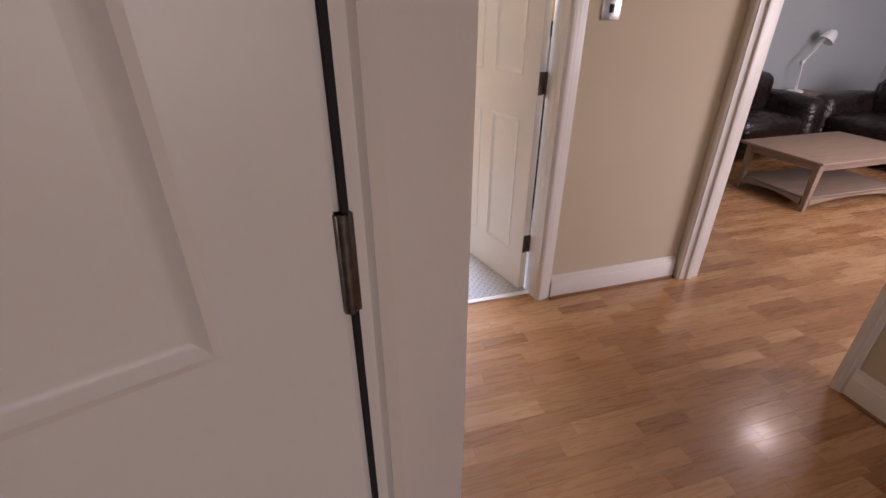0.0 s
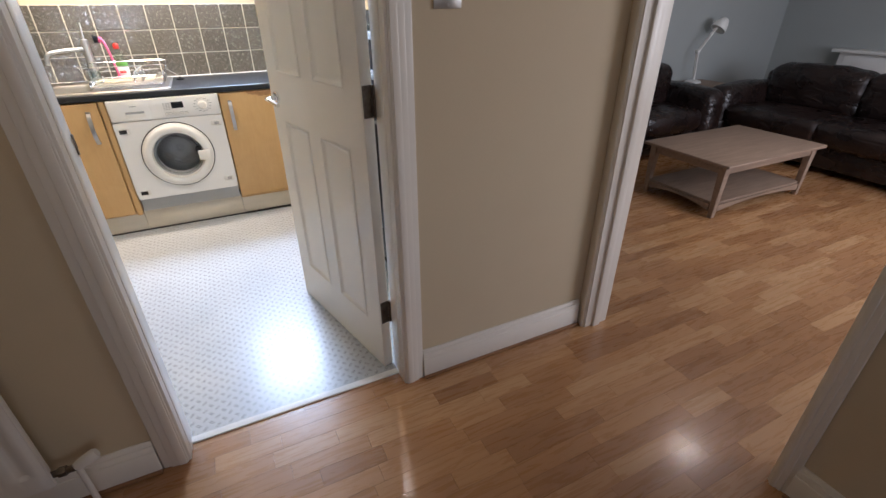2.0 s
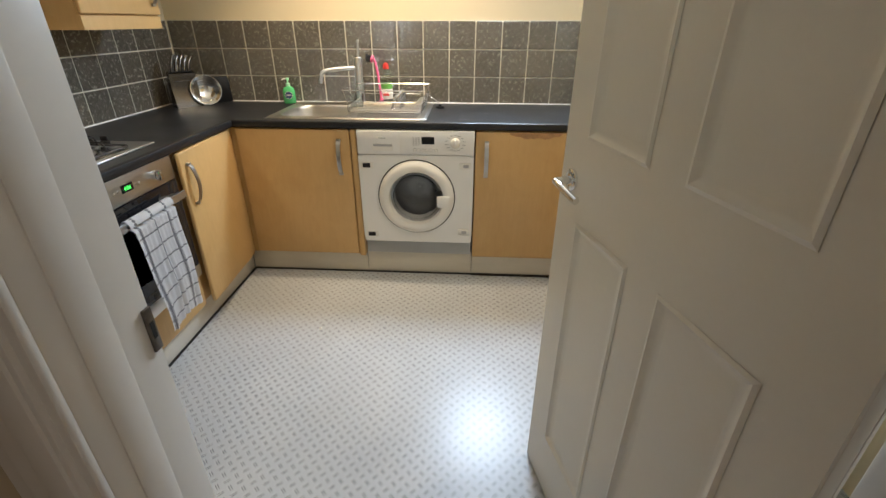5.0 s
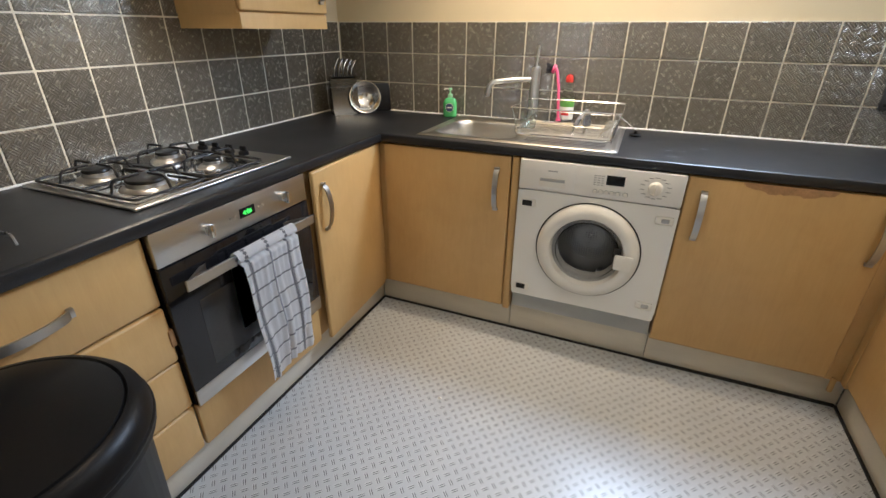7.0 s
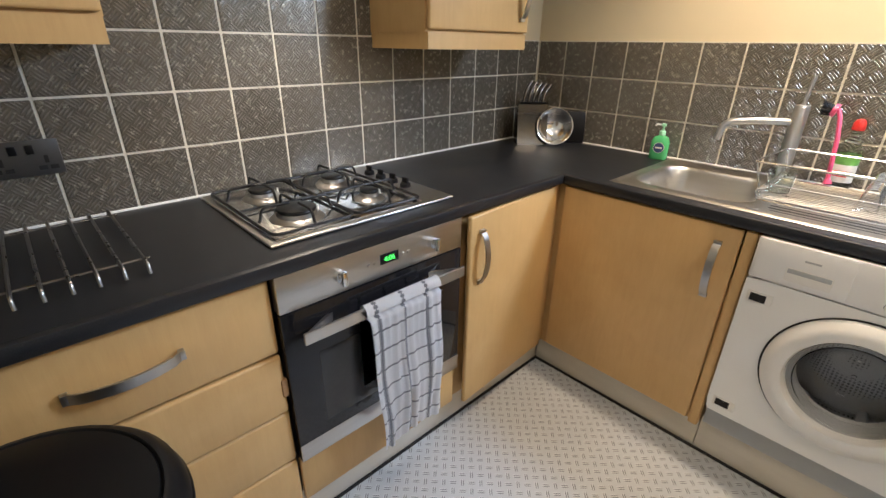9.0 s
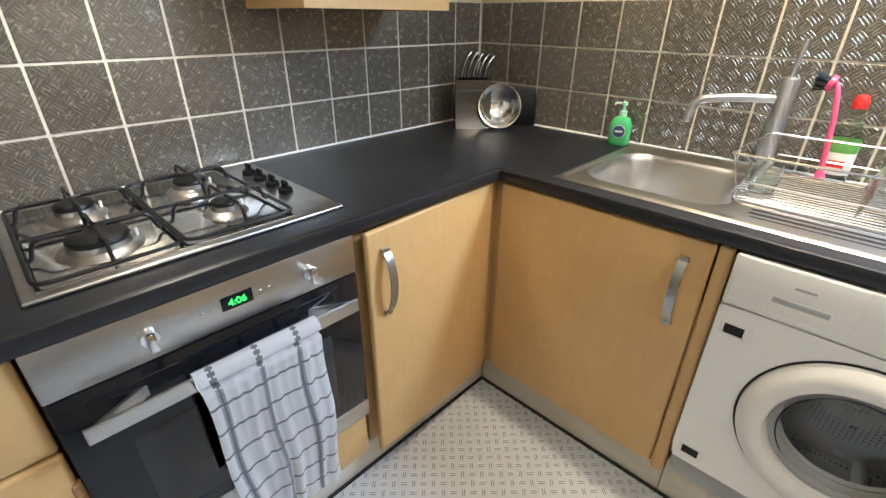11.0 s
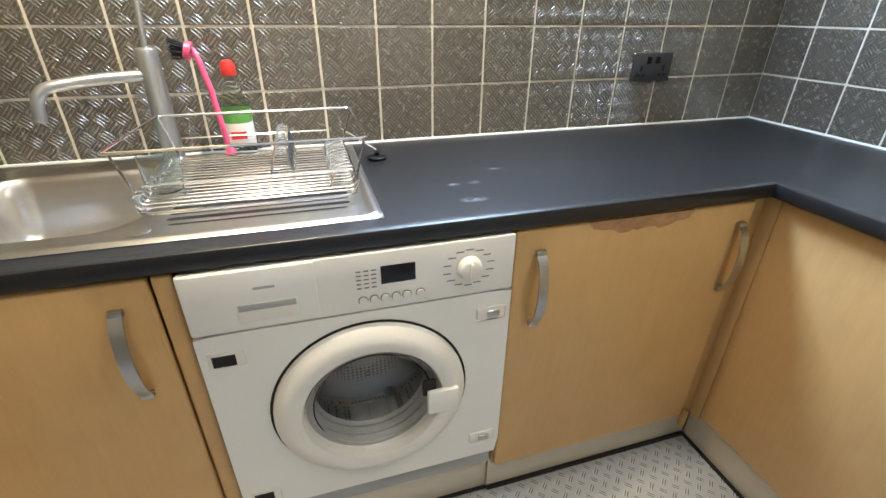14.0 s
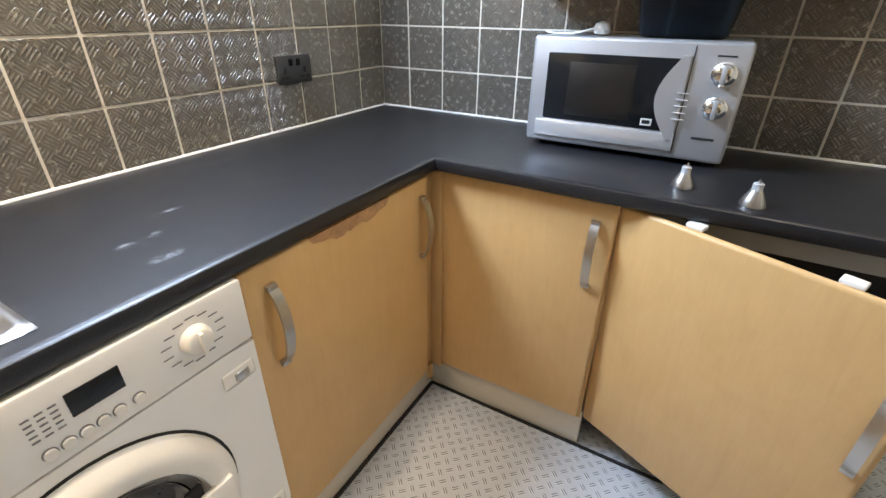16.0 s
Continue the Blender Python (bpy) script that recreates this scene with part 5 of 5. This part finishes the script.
for a, b in zip(rings, rings[1:]):
    for q in range(32):
        bm.faces.new((a[q], a[(q + 1) % 32], b[(q + 1) % 32], b[q]))
bm.faces.new(rings[0])
bm.faces.new(rings[-1])
part("bowl", bm, M_BLUETUB, tub)


def bulb(x, y):
    ob = thing("reflector_bulb", (x, y, 0.9105), 0, "silver reflector spotlight bulb standing face down", "light bulb", "bulbs on the worktop")
    part("reflector", lathe(bmesh.new(), [(0.0255, 0.0), (0.0255, 0.004), (0.020, 0.018), (0.013, 0.031), (0.0115, 0.034)], seg=26), M_SATIN, ob, "silver cone")
    part("base", lathe(bmesh.new(), [(0.0115, 0.034), (0.0105, 0.036), (0.0105, 0.048), (0.008, 0.050)], seg=20), M_GREYP, ob)
    for s in (-1, 1):
        part("pin", C((s * 0.005, 0, 0.049), (s * 0.005, 0, 0.056), 0.002, seg=8), M_CHROME, ob)
    return ob


bulb(2.621, -1.212)
bulb(2.575, -1.352)


def wall_unit(loc, w, label, rz=90):
    """A wall unit on the hob wall with a moulded light pelmet along its foot."""
    ob = thing("wall_cabinet", loc, rz, label, "cabinet", "wall units")
    part("body", B(0.0, -0.300, 0.050, w, -0.002, 0.76), M_WOOD, ob)
    d = part("door", B(0.003, -0.320, 0.058, w - 0.003, -0.301, 0.757, 0.007, 3), M_WOOD, ob)
    part("handle", bow(bmesh.new(), "z", 0.10, 0.28, w - 0.05, -0.320), M_SATIN, d, "bowed satin metal handle")
    p = bmesh.new()
    sweep(p, [(0.004, -0.004), (0.004, -0.312), (w - 0.004, -0.312), (w - 0.004, -0.004)], [(0, 0.0), (-0.014, 0.0), (-0.016, 0.02), (-0.010, 0.052), (0, 0.052)])
    part("pelmet", p, M_WOOD, ob, "maple effect light pelmet")
    return ob


wall_unit((0, -1.030, 1.332), 0.505, "maple effect wall unit above the corner of the worktop")
wall_unit((0, KW, 1.338), 0.667, "maple effect wall unit above the drawers")
wall_unit((KX, -0.665, 1.340), 0.9, "unseen maple effect wall unit above the microwave, added for its shadow", -90)

# ---- doors ----


def panel_door(name, m, label, hinges, handle_side, w=0.757, h=1.975, t=0.040, near=1, rails=((0.0, 0.205), (0.93, 1.125), (1.60, 1.68), (1.865, 1.975))):
    """A moulded panel door. Its hinge edge is x=0, the leaf runs along +x, the seen face looks to -y."""
    ob = thing(name, (0, 0, 0), 0, label, "door")
    ob.matrix_world = m
    lf = bmesh.new()
    box(lf, 0.0, 0.006, 0.0, w, t - 0.006, h, 0.002)
    ST, MID, RAILS = 0.105, 0.095, rails
    cols = ((ST, (w - MID) / 2), ((w + MID) / 2, w - ST))
    for y0, y1 in ((0.0, 0.0062), (t - 0.0062, t)):
        for x0, x1 in ((0.0, ST), ((w - MID) / 2, (w + MID) / 2), (w - ST, w)):
            box(lf, x0, y0, 0.0, x1, y1, h)
        for z0, z1 in RAILS:
            for x0, x1 in cols:
                box(lf, x0, y0, z0, x1, y1, z1)
    part("leaf", lf, M_GLOSS, ob, smooth=0)
    for (_, z0), (z1, _) in zip(RAILS, RAILS[1:]):
        for x0, x1 in cols:
            for y, s in ((0.0, 1), (t, -1)):
                bm = bmesh.new()
                # ogee frame round the sunk panel
                ins = [(0.0, -0.001), (0.008, -0.004), (0.016, 0.002), (0.024, 0.005), (0.034, 0.0062)]
                loops = []
                for d, e in ins:
                    loops.append([bm.verts.new((x, y + s * e, z)) for x, z in ((x0 + d, z0 + d), (x1 - d, z0 + d), (x1 - d, z1 - d), (x0 + d, z1 - d))])
                for a, b in zip(loops, loops[1:]):
                    for k in range(4):
                        bm.faces.new((a[k], a[(k + 1) % 4], b[(k + 1) % 4], b[k]))
                part("panel_moulding", bm, M_GLOSS, ob, smooth=25)
    for z in hinges:
        hg = part("hinge", B(-0.016 if near == 2 else -0.004, -0.005 if near == 2 else 0.004, z - 0.05, 0.001, t + 0.005 if near == 2 else t - 0.004, z + 0.05, 0.001), M_HINGE, ob, "tarnished steel hinge")
        part("knuckle", C((-0.006, t + 0.001 if near < 0 else -0.002, z - 0.05), (-0.006, t + 0.001 if near < 0 else -0.002, z + 0.05), 0.006, seg=12), M_HINGE, hg)
    if near == 2:
        part("edge_seal", B(-0.013, -0.003, 0.0, -0.007, t + 0.003, h), M_DARK, ob, "dark strip standing in for the shaded gap at the hinge edge")
    for y, s in ((0.0, -1), (t, 1)):
        hx = w - 0.06
        hd = part("handle", lathe(bmesh.new(), [(0.026, 0.0), (0.026, 0.006), (0.022, 0.009), (0.010, 0.010), (0.009, 0.030)] if s < 0 else [(0.026, 0.0), (0.026, -0.006), (0.022, -0.009), (0.010, -0.010), (0.009, -0.030)], (hx, y, 1.02), 24, "y"), M_CHROME, ob, "chrome lever handle")
        part("lever", tube(bmesh.new(), bend([(hx, y + s * 0.026, 1.02), (hx, y + s * 0.046, 1.02), (hx - 0.05, y + s * 0.052, 1.022), (hx - 0.115, y + s * 0.046, 1.010)], 6, 0.022), 0.0085, 12), M_CHROME, hd)
    part("latch", B(w - 0.001, 0.010, 0.96, w + 0.002, t - 0.010, 1.08, 0.001), M_HINGE, ob)
    return ob


ROOM_DOOR = Matrix.Translation((1.231, -4.465, 0)) @ pose(0, 0, 0, 0, 0, -2.05) @ Matrix.Translation((-1.389, 4.427, 0))
# the kitchen door stands a little past square into the kitchen
panel_door("kitchen_door", pose(2.290, -2.526, 0.010, 0, 0, 104.2), "white gloss panelled door standing open into the kitchen", (0.280, 1.100, 1.78), 1)
panel_door("room_door", ROOM_DOOR @ pose(1.383, -4.072, 0.010 + 0.055, 0, 0, 180 + 21) @ Matrix.Diagonal((1, -1, 1, 1)), "white panelled door folded back beside the first doorway", (0.262, 1.145, 1.75), 1, near=2, rails=((0.0, 0.205), (0.90, 1.095), (1.60, 1.68), (1.865, 1.975)))

# ---- hall fittings ----
rad = thing("radiator", (1.190, HN, 0), 0, "white ribbed panel radiator under the hall wall", "radiator")
RW = 0.90
bm = bmesh.new()
n = 90
g = []
for k, (z, d) in enumerate(((0.165, -0.088), (0.172, -0.098), (0.20, -0.101), (0.235, -0.101), (0.245, -0.101), (0.60, -0.101), (0.612, -0.101), (0.65, -0.101), (0.672, -0.098), (0.680, -0.088))):
    row = []
    for i in range(n + 1):
        x = -RW * i / n
        rib = 0.012 * max(0, math.cos(2 * math.pi * (x + 0.045) / 0.066)) ** 0.5 if 4 <= k <= 5 and 0.03 < -x < RW - 0.03 else 0
        edge = 0.008 * (1 - smooth(0, 0.012, min(-x, RW + x)))
        row.append(bm.verts.new((x, d + rib + edge, z)))
    g.append(row)
for a, b in zip(g, g[1:]):
    for i in range(n):
        bm.faces.new((a[i], a[i + 1], b[i + 1], b[i]))
box(bm, -RW, -0.088, 0.165, 0.0, -0.076, 0.680, 0.002)
part("panel", bm, M_WHITE, rad, "ribbed white panel", smooth=35)
part("back_panel", B(-RW + 0.02, -0.040, 0.175, -0.02, -0.028, 0.670, 0.003), M_WHITE, rad)
part("fins", B(-RW + 0.05, -0.077, 0.20, -0.05, -0.039, 0.655), M_WHITE, rad)
part("bracket", B(-0.22, -0.030, 0.25, -0.18, 0.0, 0.60), M_WHITE, rad)
part("bracket", B(-RW + 0.18, -0.030, 0.25, -RW + 0.22, 0.0, 0.60), M_WHITE, rad)
vl = part("valve", tube(bmesh.new(), [(-0.006, -0.070, 0.195), (0.062, -0.070, 0.195)], 0.010, 12), M_HINGE, rad, "brass and steel valve")
part("nut", C((0.012, -0.070, 0.195), (0.032, -0.070, 0.195), 0.015, seg=6), M_HINGE, vl)
part("valve_head", lathe(bmesh.new(), [(0.012, 0.0), (0.014, 0.004), (0.017, 0.02), (0.018, 0.055), (0.014, 0.062)], (0, 0, 0), 18), M_PLASTIC, vl, "white thermostatic head", pose(0.055, -0.074, 0.200, 0, 70, 8))
part("pipe", tube(bmesh.new(), [(0.058, -0.070, 0.190), (0.058, -0.070, 0.0)], 0.0085, 12), M_WHITE, vl, "white painted pipe")

sw = thing("light_switch", (2.493, HN, 1.412), 0, "brushed steel light switch with a dark rocker", "light switch")
part("plate", B(-0.044, -0.007, -0.044, 0.044, 0.0, 0.044, 0.003), M_SATIN, sw)
part("rocker", B(-0.010, -0.011, -0.016, 0.010, -0.006, 0.016, 0.002), M_BLACK, sw, "black rocker")
for z in (-0.034, 0.034):
    part("screw", C((0, -0.009, z), (0, -0.006, z), 0.004, seg=10), M_STEEL, sw)
solid_knob = solid("door_stop", lathe(bmesh.new(), [(0.016, 0.0), (0.018, 0.006), (0.014, 0.024), (0.006, 0.028)], (0, 0, 0), 18), M_BLACK, "unidentified small black shape beside the doorway, placed to fit the camera's view", "door stop", "thing")
solid_knob.matrix_world = pose(1.475, HN + 0.11, 0.60, -90, 0, 0)

scrap = bmesh.new()
sv = [scrap.verts.new(p) for p in ((0.0, 0.0, 0.0035), (0.016, 0.004, 0.0035), (0.020, -0.008, 0.009), (0.006, -0.013, 0.0035), (0.008, -0.003, 0.012))]
for f in ((0, 1, 4), (1, 2, 4), (2, 3, 4), (3, 0, 4), (3, 2, 1, 0)):
    scrap.faces.new([sv[i] for i in f])
solid("paper_scrap", scrap, M_PLASTIC, "small crumpled white paper scrap on the vinyl", "litter", "thing", 0).location = (1.112, -1.128, 0)
keep = thing("strike_plate", (DX0, HN + 0.106, 1.075), 0, "tarnished strike plate on the door lining", "strike plate")
part("plate", B(-0.004, -0.006, -0.026, 0.003, 0.006, 0.026, 0.001), M_HINGE, keep)
part("hole", B(0.0022, -0.003, -0.010, 0.0034, 0.003, 0.010), M_DARK, keep)

# ---- living room, seen through the doorway ----
ct = thing("coffee_table", (4.84, -2.18, 0), 0, "limed oak coffee table with a lower shelf", "table")
TW, TD, TH = 1.11, 0.68, 0.412


def arch(x0, y0, x1, y1, n=12):
    """A low rail whose foot rises in a shallow arch between the legs."""
    bm = bmesh.new()
    along = x1 - x0 > y1 - y0
    rows = []
    for i in range(n + 1):
        q = i / n
        z = 0.048 + 0.034 * math.sin(math.pi * q) ** 0.8
        if along:
            c = [(x0 + (x1 - x0) * q, y) for y in (y0, y1)]
        else:
            c = [(x, y0 + (y1 - y0) * q) for x in (x0, x1)]
        rows.append([bm.verts.new((*c[0], z)), bm.verts.new((*c[1], z)), bm.verts.new((*c[1], 0.099)), bm.verts.new((*c[0], 0.099))])
    for a, b in zip(rows, rows[1:]):
        for k in range(4):
            bm.faces.new((a[k], a[(k + 1) % 4], b[(k + 1) % 4], b[k]))
    bm.faces.new(rows[0])
    bm.faces.new(rows[-1][::-1])
    return bm


part("tabletop", B(-0.02, -0.02, TH - 0.024, TW + 0.02, TD + 0.02, TH, 0.008, 2), M_OAKTOP, ct, "scuffed limed oak top")
for x in (0.02, TW - 0.02 - 0.055):
    for y in (0.02, TD - 0.02 - 0.055):
        bm = bmesh.new()
        box(bm, x, y, 0.0, x + 0.055, y + 0.055, TH - 0.022)
        for v in bm.verts:
            if v.co.z < 0.01:
                v.co.x += (x + 0.0275 - v.co.x) * 0.35
                v.co.y += (y + 0.0275 - v.co.y) * 0.35
        bmesh.ops.bevel(bm, geom=bm.edges[:], offset=0.003, segments=1, affect="EDGES")
        part("leg", bm, M_OAKTOP, ct)
for a in ((0.075, 0.030, TW - 0.075, 0.050), (0.075, TD - 0.050, TW - 0.075, TD - 0.030), (0.030, 0.075, 0.050, TD - 0.075), (TW - 0.050, 0.075, TW - 0.030, TD - 0.075)):
    part("apron", B(a[0], a[1], TH - 0.082, a[2], a[3], TH - 0.022, 0.002), M_OAKTOP, ct)
    part("shelf_rail", arch(*a), M_OAKTOP, ct)
part("shelf", B(0.045, 0.045, 0.098, TW - 0.045, TD - 0.045, 0.114, 0.003), M_OAKTOP, ct)


def puffy(x0, y0, z0, x1, y1, z1, r=0.05, dent=0.012, seed=1, cuts=10):
    """An upholstered block: rounded, slightly swollen and creased."""
    bm = bmesh.new()
    box(bm, x0, y0, z0, x1, y1, z1)
    bmesh.ops.bevel(bm, geom=bm.edges[:], offset=r, segments=4, profile=0.5, affect="EDGES")
    bmesh.ops.subdivide_edges(bm, edges=[e for e in bm.edges if e.calc_length() > 0.12], cuts=cuts, use_grid_fill=True)
    c, h = Vector(((x0 + x1) / 2, (y0 + y1) / 2, (z0 + z1) / 2)), Vector(((x1 - x0) / 2, (y1 - y0) / 2, (z1 - z0) / 2))
    for v in bm.verts:
        q = Vector([(v.co[k] - c[k]) / h[k] for k in range(3)])
        swell = 0.02 * sum((1 - min(1, q[k] ** 2)) for k in range(3))
        nse = noise.noise(Vector((v.co.x * 7 + seed, v.co.y * 7, v.co.z * 9)))
        v.co += (v.co - c).normalized() * (swell + dent * nse)
    return bm


def sofa(name, loc, rz, w, seats, label, depth=0.95):
    ob = thing(name, loc, rz, label, "sofa")
    A = 0.24
    part("base", B(A * 0.5, -depth + 0.06, 0.06, w - A * 0.5, -0.05, 0.27, 0.02), M_LEATHER, ob)
    sw_ = (w - 2 * A) / seats
    for i in range(seats):
        x = A + sw_ * i
        part("seat_cushion", puffy(x + 0.004, -depth + 0.02, 0.24, x + sw_ - 0.004, -0.26, 0.44, 0.06, 0.012, i + 1), M_LEATHER, ob)
        part("back_cushion", puffy(x + 0.004, -0.36, 0.40, x + sw_ - 0.004, -0.06, 0.80, 0.09, 0.02, i + 5), M_LEATHER, ob)
    for x in (0.0, w - A):
        part("arm", puffy(x, -depth, 0.05, x + A, -0.04, 0.60, 0.08, 0.008, x + 9, 6), M_LEATHER, ob)
    part("back", B(0.06, -0.12, 0.06, w - 0.06, 0.0, 0.72, 0.05, 3), M_LEATHER, ob)
    for x in (0.06, w - 0.10):
        for y in (-depth + 0.08, -0.10):
            part("foot", B(x, y, 0.0, x + 0.04, y + 0.04, 0.065, 0.004), M_DARK, ob)
    return ob


sofa("sofa", (7.45, -0.74, 0), -90, 2.15, 2, "dark brown leather two-seat sofa behind the coffee table")
sofa("sofa", (4.38, -0.24, 0), 0, 1.98, 2, "dark brown leather sofa along the end wall", 0.80)
st = thing("side_table", (6.55, -0.72, 0), 0, "small square wooden lamp table in the corner", "table")
part("tabletop", B(0, 0, 0.535, 0.50, 0.48, 0.560, 0.004), M_OAKTOP, st)
for x in (0.02, 0.44):
    for y in (0.02, 0.42):
        part("leg", B(x, y, 0, x + 0.04, y + 0.04, 0.535, 0.003), M_OAKTOP, st)
lp = thing("desk_lamp", (6.75, -0.36, 0.560), -8, "white jointed desk lamp on the lamp table", "lamp")
part("base", lathe(bmesh.new(), [(0.085, 0.0), (0.085, 0.014), (0.060, 0.024), (0.014, 0.030), (0.012, 0.060)], seg=28), M_WHITE, lp)
for dy in (-0.012, 0.012):
    part("lower_arm", tube(bmesh.new(), [(0, dy, 0.05), (-0.035, dy, 0.325)], 0.006, 8), M_WHITE, lp)
    part("upper_arm", tube(bmesh.new(), [(-0.035, dy, 0.32), (0.155, dy, 0.575)], 0.006, 8), M_WHITE, lp)
part("joint", C((-0.035, -0.02, 0.323), (-0.035, 0.02, 0.323), 0.018, seg=16), M_WHITE, lp)
part("shade", lathe(bmesh.new(), [(0.020, 0.06), (0.040, 0.05), (0.062, 0.01), (0.080, -0.05), (0.082, -0.07), (0.079, -0.07), (0.058, 0.005), (0.036, 0.042), (0.016, 0.05)], (0, 0, 0), 28), M_WHITE, lp, "white bell shade", pose(0.205, 0, 0.595, 0, 35, 0))
mt = thing("fire_surround", (LE - 0.002, -2.56, 0), 0, "white painted fire surround against the end wall", "fireplace")
part("mantel_shelf", B(-0.20, -0.06, 0.868, 0.0, 1.62, 0.900, 0.006), M_WHITE, mt)
part("frieze", B(-0.13, 0.0, 0.66, 0.0, 1.56, 0.868, 0.004), M_WHITE, mt)
for y in (0.0, 1.36):
    lg = part("pilaster", B(-0.14, y, 0.0, 0.0, y + 0.20, 0.66, 0.004), M_WHITE, mt)
for y0, y1 in ((0.06, 0.70), (0.78, 1.50)):
    part("panel", B(-0.140, y0, 0.69, -0.128, y1, 0.84, 0.010), M_WHITE, mt)
part("opening", B(-0.05, 0.20, 0.0, 0.0, 1.36, 0.66), M_DARK, mt)

# ---- tiles ----
PX, PZ, TS, TT = 0.1535, 0.153, 0.1468, 0.007


def tile_mesh(w, h):
    return mesh_of("tile", B(-w / 2, -TT, -h / 2, w / 2, 0.0, h / 2, 0.0018, 1), M_TILE, 0)


def tiling(name, m, length, rows, start, label, skip=None):
    """Wall tiles in the frame of one wall: x along it, -y out of it. Cut tiles at the end."""
    ob = thing(name, (0, 0, 0), 0, label, "tiles", "", "structure")
    ob.matrix_world = m
    top = 0.912 + PZ * rows
    part("grout", B(0.0, -0.0045, 0.908, length, 0.0, top), M_GROUT, ob, "pale grout bed")
    cache = {}
    x, k = start, 0
    while x < length - 0.01:
        x1 = min(x + TS, length - 0.008)
        x0, w = max(x, 0.008), x1 - max(x, 0.008)
        for r in range(rows):
            z = 0.912 + PZ * r + TS / 2 + 0.002
            key = round(w, 4)
            if key not in cache:
                cache[key] = tile_mesh(w, TS)
            t = new("tile", cache[key])
            t.parent, t.matrix_local = ob, pose(x0 + w / 2, -0.0008, z)
        x += PX
        k += 1
    return ob


tiling("wall_tiles_north", pose(0, 0, 0), KX, 3, 0.0135, "grey brown relief tiles with pale grout above the sink")
tiling("wall_tiles_west", pose(0, KW, 0, 0, 0, 90), -KW, 3, -KW - 0.0135 - 17 * PX + 0.0045, "grey brown relief tiles with pale grout behind the hob")
tiling("wall_tiles_east", pose(KX, 0, 0, 0, 0, -90), 2.5, 3, 0.142 - PX, "grey brown relief tiles with pale grout behind the microwave")
up = thing("wall_tiles_hob", (0, 0, 0), 0, "relief tiles carried up between the wall units", "tiles", "", "structure")
up.matrix_world = pose(0, -2.456, 0, 0, 0, 90)
part("grout", B(0.59, -0.0045, 0.912 + 3 * PZ, 1.425, 0.0, 0.912 + 7 * PZ), M_GROUT, up, "pale grout bed")
full = tile_mesh(TS, TS)
x0 = 2.456 - 0.0135 - 16 * PX + 0.0045
for k in range(16):
    x = x0 + k * PX
    if 0.55 < x < 1.40:
        for r in range(3, 7):
            t = new("tile", full)
            t.parent, t.matrix_local = up, pose(x + TS / 2, -0.0008, 0.912 + PZ * r + TS / 2 + 0.002)

# ---- strip floor of hall, first room and living room ----
fl = thing("floor_hall", (0, 0, 0), 0, "oak strip floor in three shades, lacquered", "floor", "", "structure")
part("underlay", B(-1.3, -7.1, -0.05, LE + 0.1, HN + 0.11, -0.0062), M_DARK, fl)
part("underlay", B(HE, HN + 0.11, -0.05, LE + 0.1, LN + 0.1, -0.0062), M_DARK, fl)
SW = 0.069
rnd = random.Random(11)
lengths = (0.22, 0.27, 0.33, 0.40, 0.47)
strip_meshes = {L: mesh_of("strip", B(0.0003, 0.0003, -0.012, L - 0.0003, SW - 0.0003, 0.0), M_PLANK, 0) for L in lengths}
bulk_v, bulk_f = [], []
y, count = HN + 0.105 - SW, 0
rows_y = []
yy = LN
while yy > -7.0:
    yy -= SW
    rows_y.append(yy)
for y in rows_y:
    xa, xb = (HE - 0.02, LE) if y > HN + 0.03 else (-1.2, LE)
    x = xa - rnd.random() * 0.3
    while x < xb:
        L = rnd.choice(lengths)
        inside = not (y > HN - 0.02 and x < HE - 0.1)
        if HN - 0.95 < y < HN - 0.05 and 1.55 < x < 3.75 and count < 300:
            s = new("strip", strip_meshes[L])
            s.parent, s.location = fl, (x, y, 0)
            count += 1
        else:
            b = len(bulk_v)
            e0, e1 = max(x, xa) + 0.0003, min(x + L, xb) - 0.0003
            for z in (-0.012, 0.0):
                bulk_v += [(e0, y + 0.0003, z), (e1, y + 0.0003, z), (e1, y + SW - 0.0003, z), (e0, y + SW - 0.0003, z)]
            bulk_f += [tuple(b + i for i in f) for f in ((4, 5, 6, 7), (0, 1, 5, 4), (1, 2, 6, 5), (2, 3, 7, 6), (3, 0, 4, 7))]
        x += L
# the strips that run on into the kitchen doorway
x = DX0 - 0.05
for r in range(2):
    x = DX0 - 0.1 * (r + 1)
    while x < DX1 + 0.02:
        L = rnd.choice(lengths)
        b, y = len(bulk_v), max(q for q in rows_y if q <= HN + 0.03) + SW * (r + 1)
        for z in (-0.012, 0.0):
            bulk_v += [(x + 0.0003, y + 0.0003, z), (x + L - 0.0003, y + 0.0003, z), (x + L - 0.0003, y + SW - 0.0003, z), (x + 0.0003, y + SW - 0.0003, z)]
        bulk_f += [tuple(b + i for i in f) for f in ((4, 5, 6, 7), (0, 1, 5, 4), (1, 2, 6, 5), (2, 3, 7, 6), (3, 0, 4, 7))]
        x += L
me = bpy.data.meshes.new("strips")
me.from_pydata(bulk_v, [], bulk_f)
me.materials.append(M_PLANKS)
rest = new("strips", me)
rest.parent = fl
tagged(rest, "oak floor strips", kind="stuff")
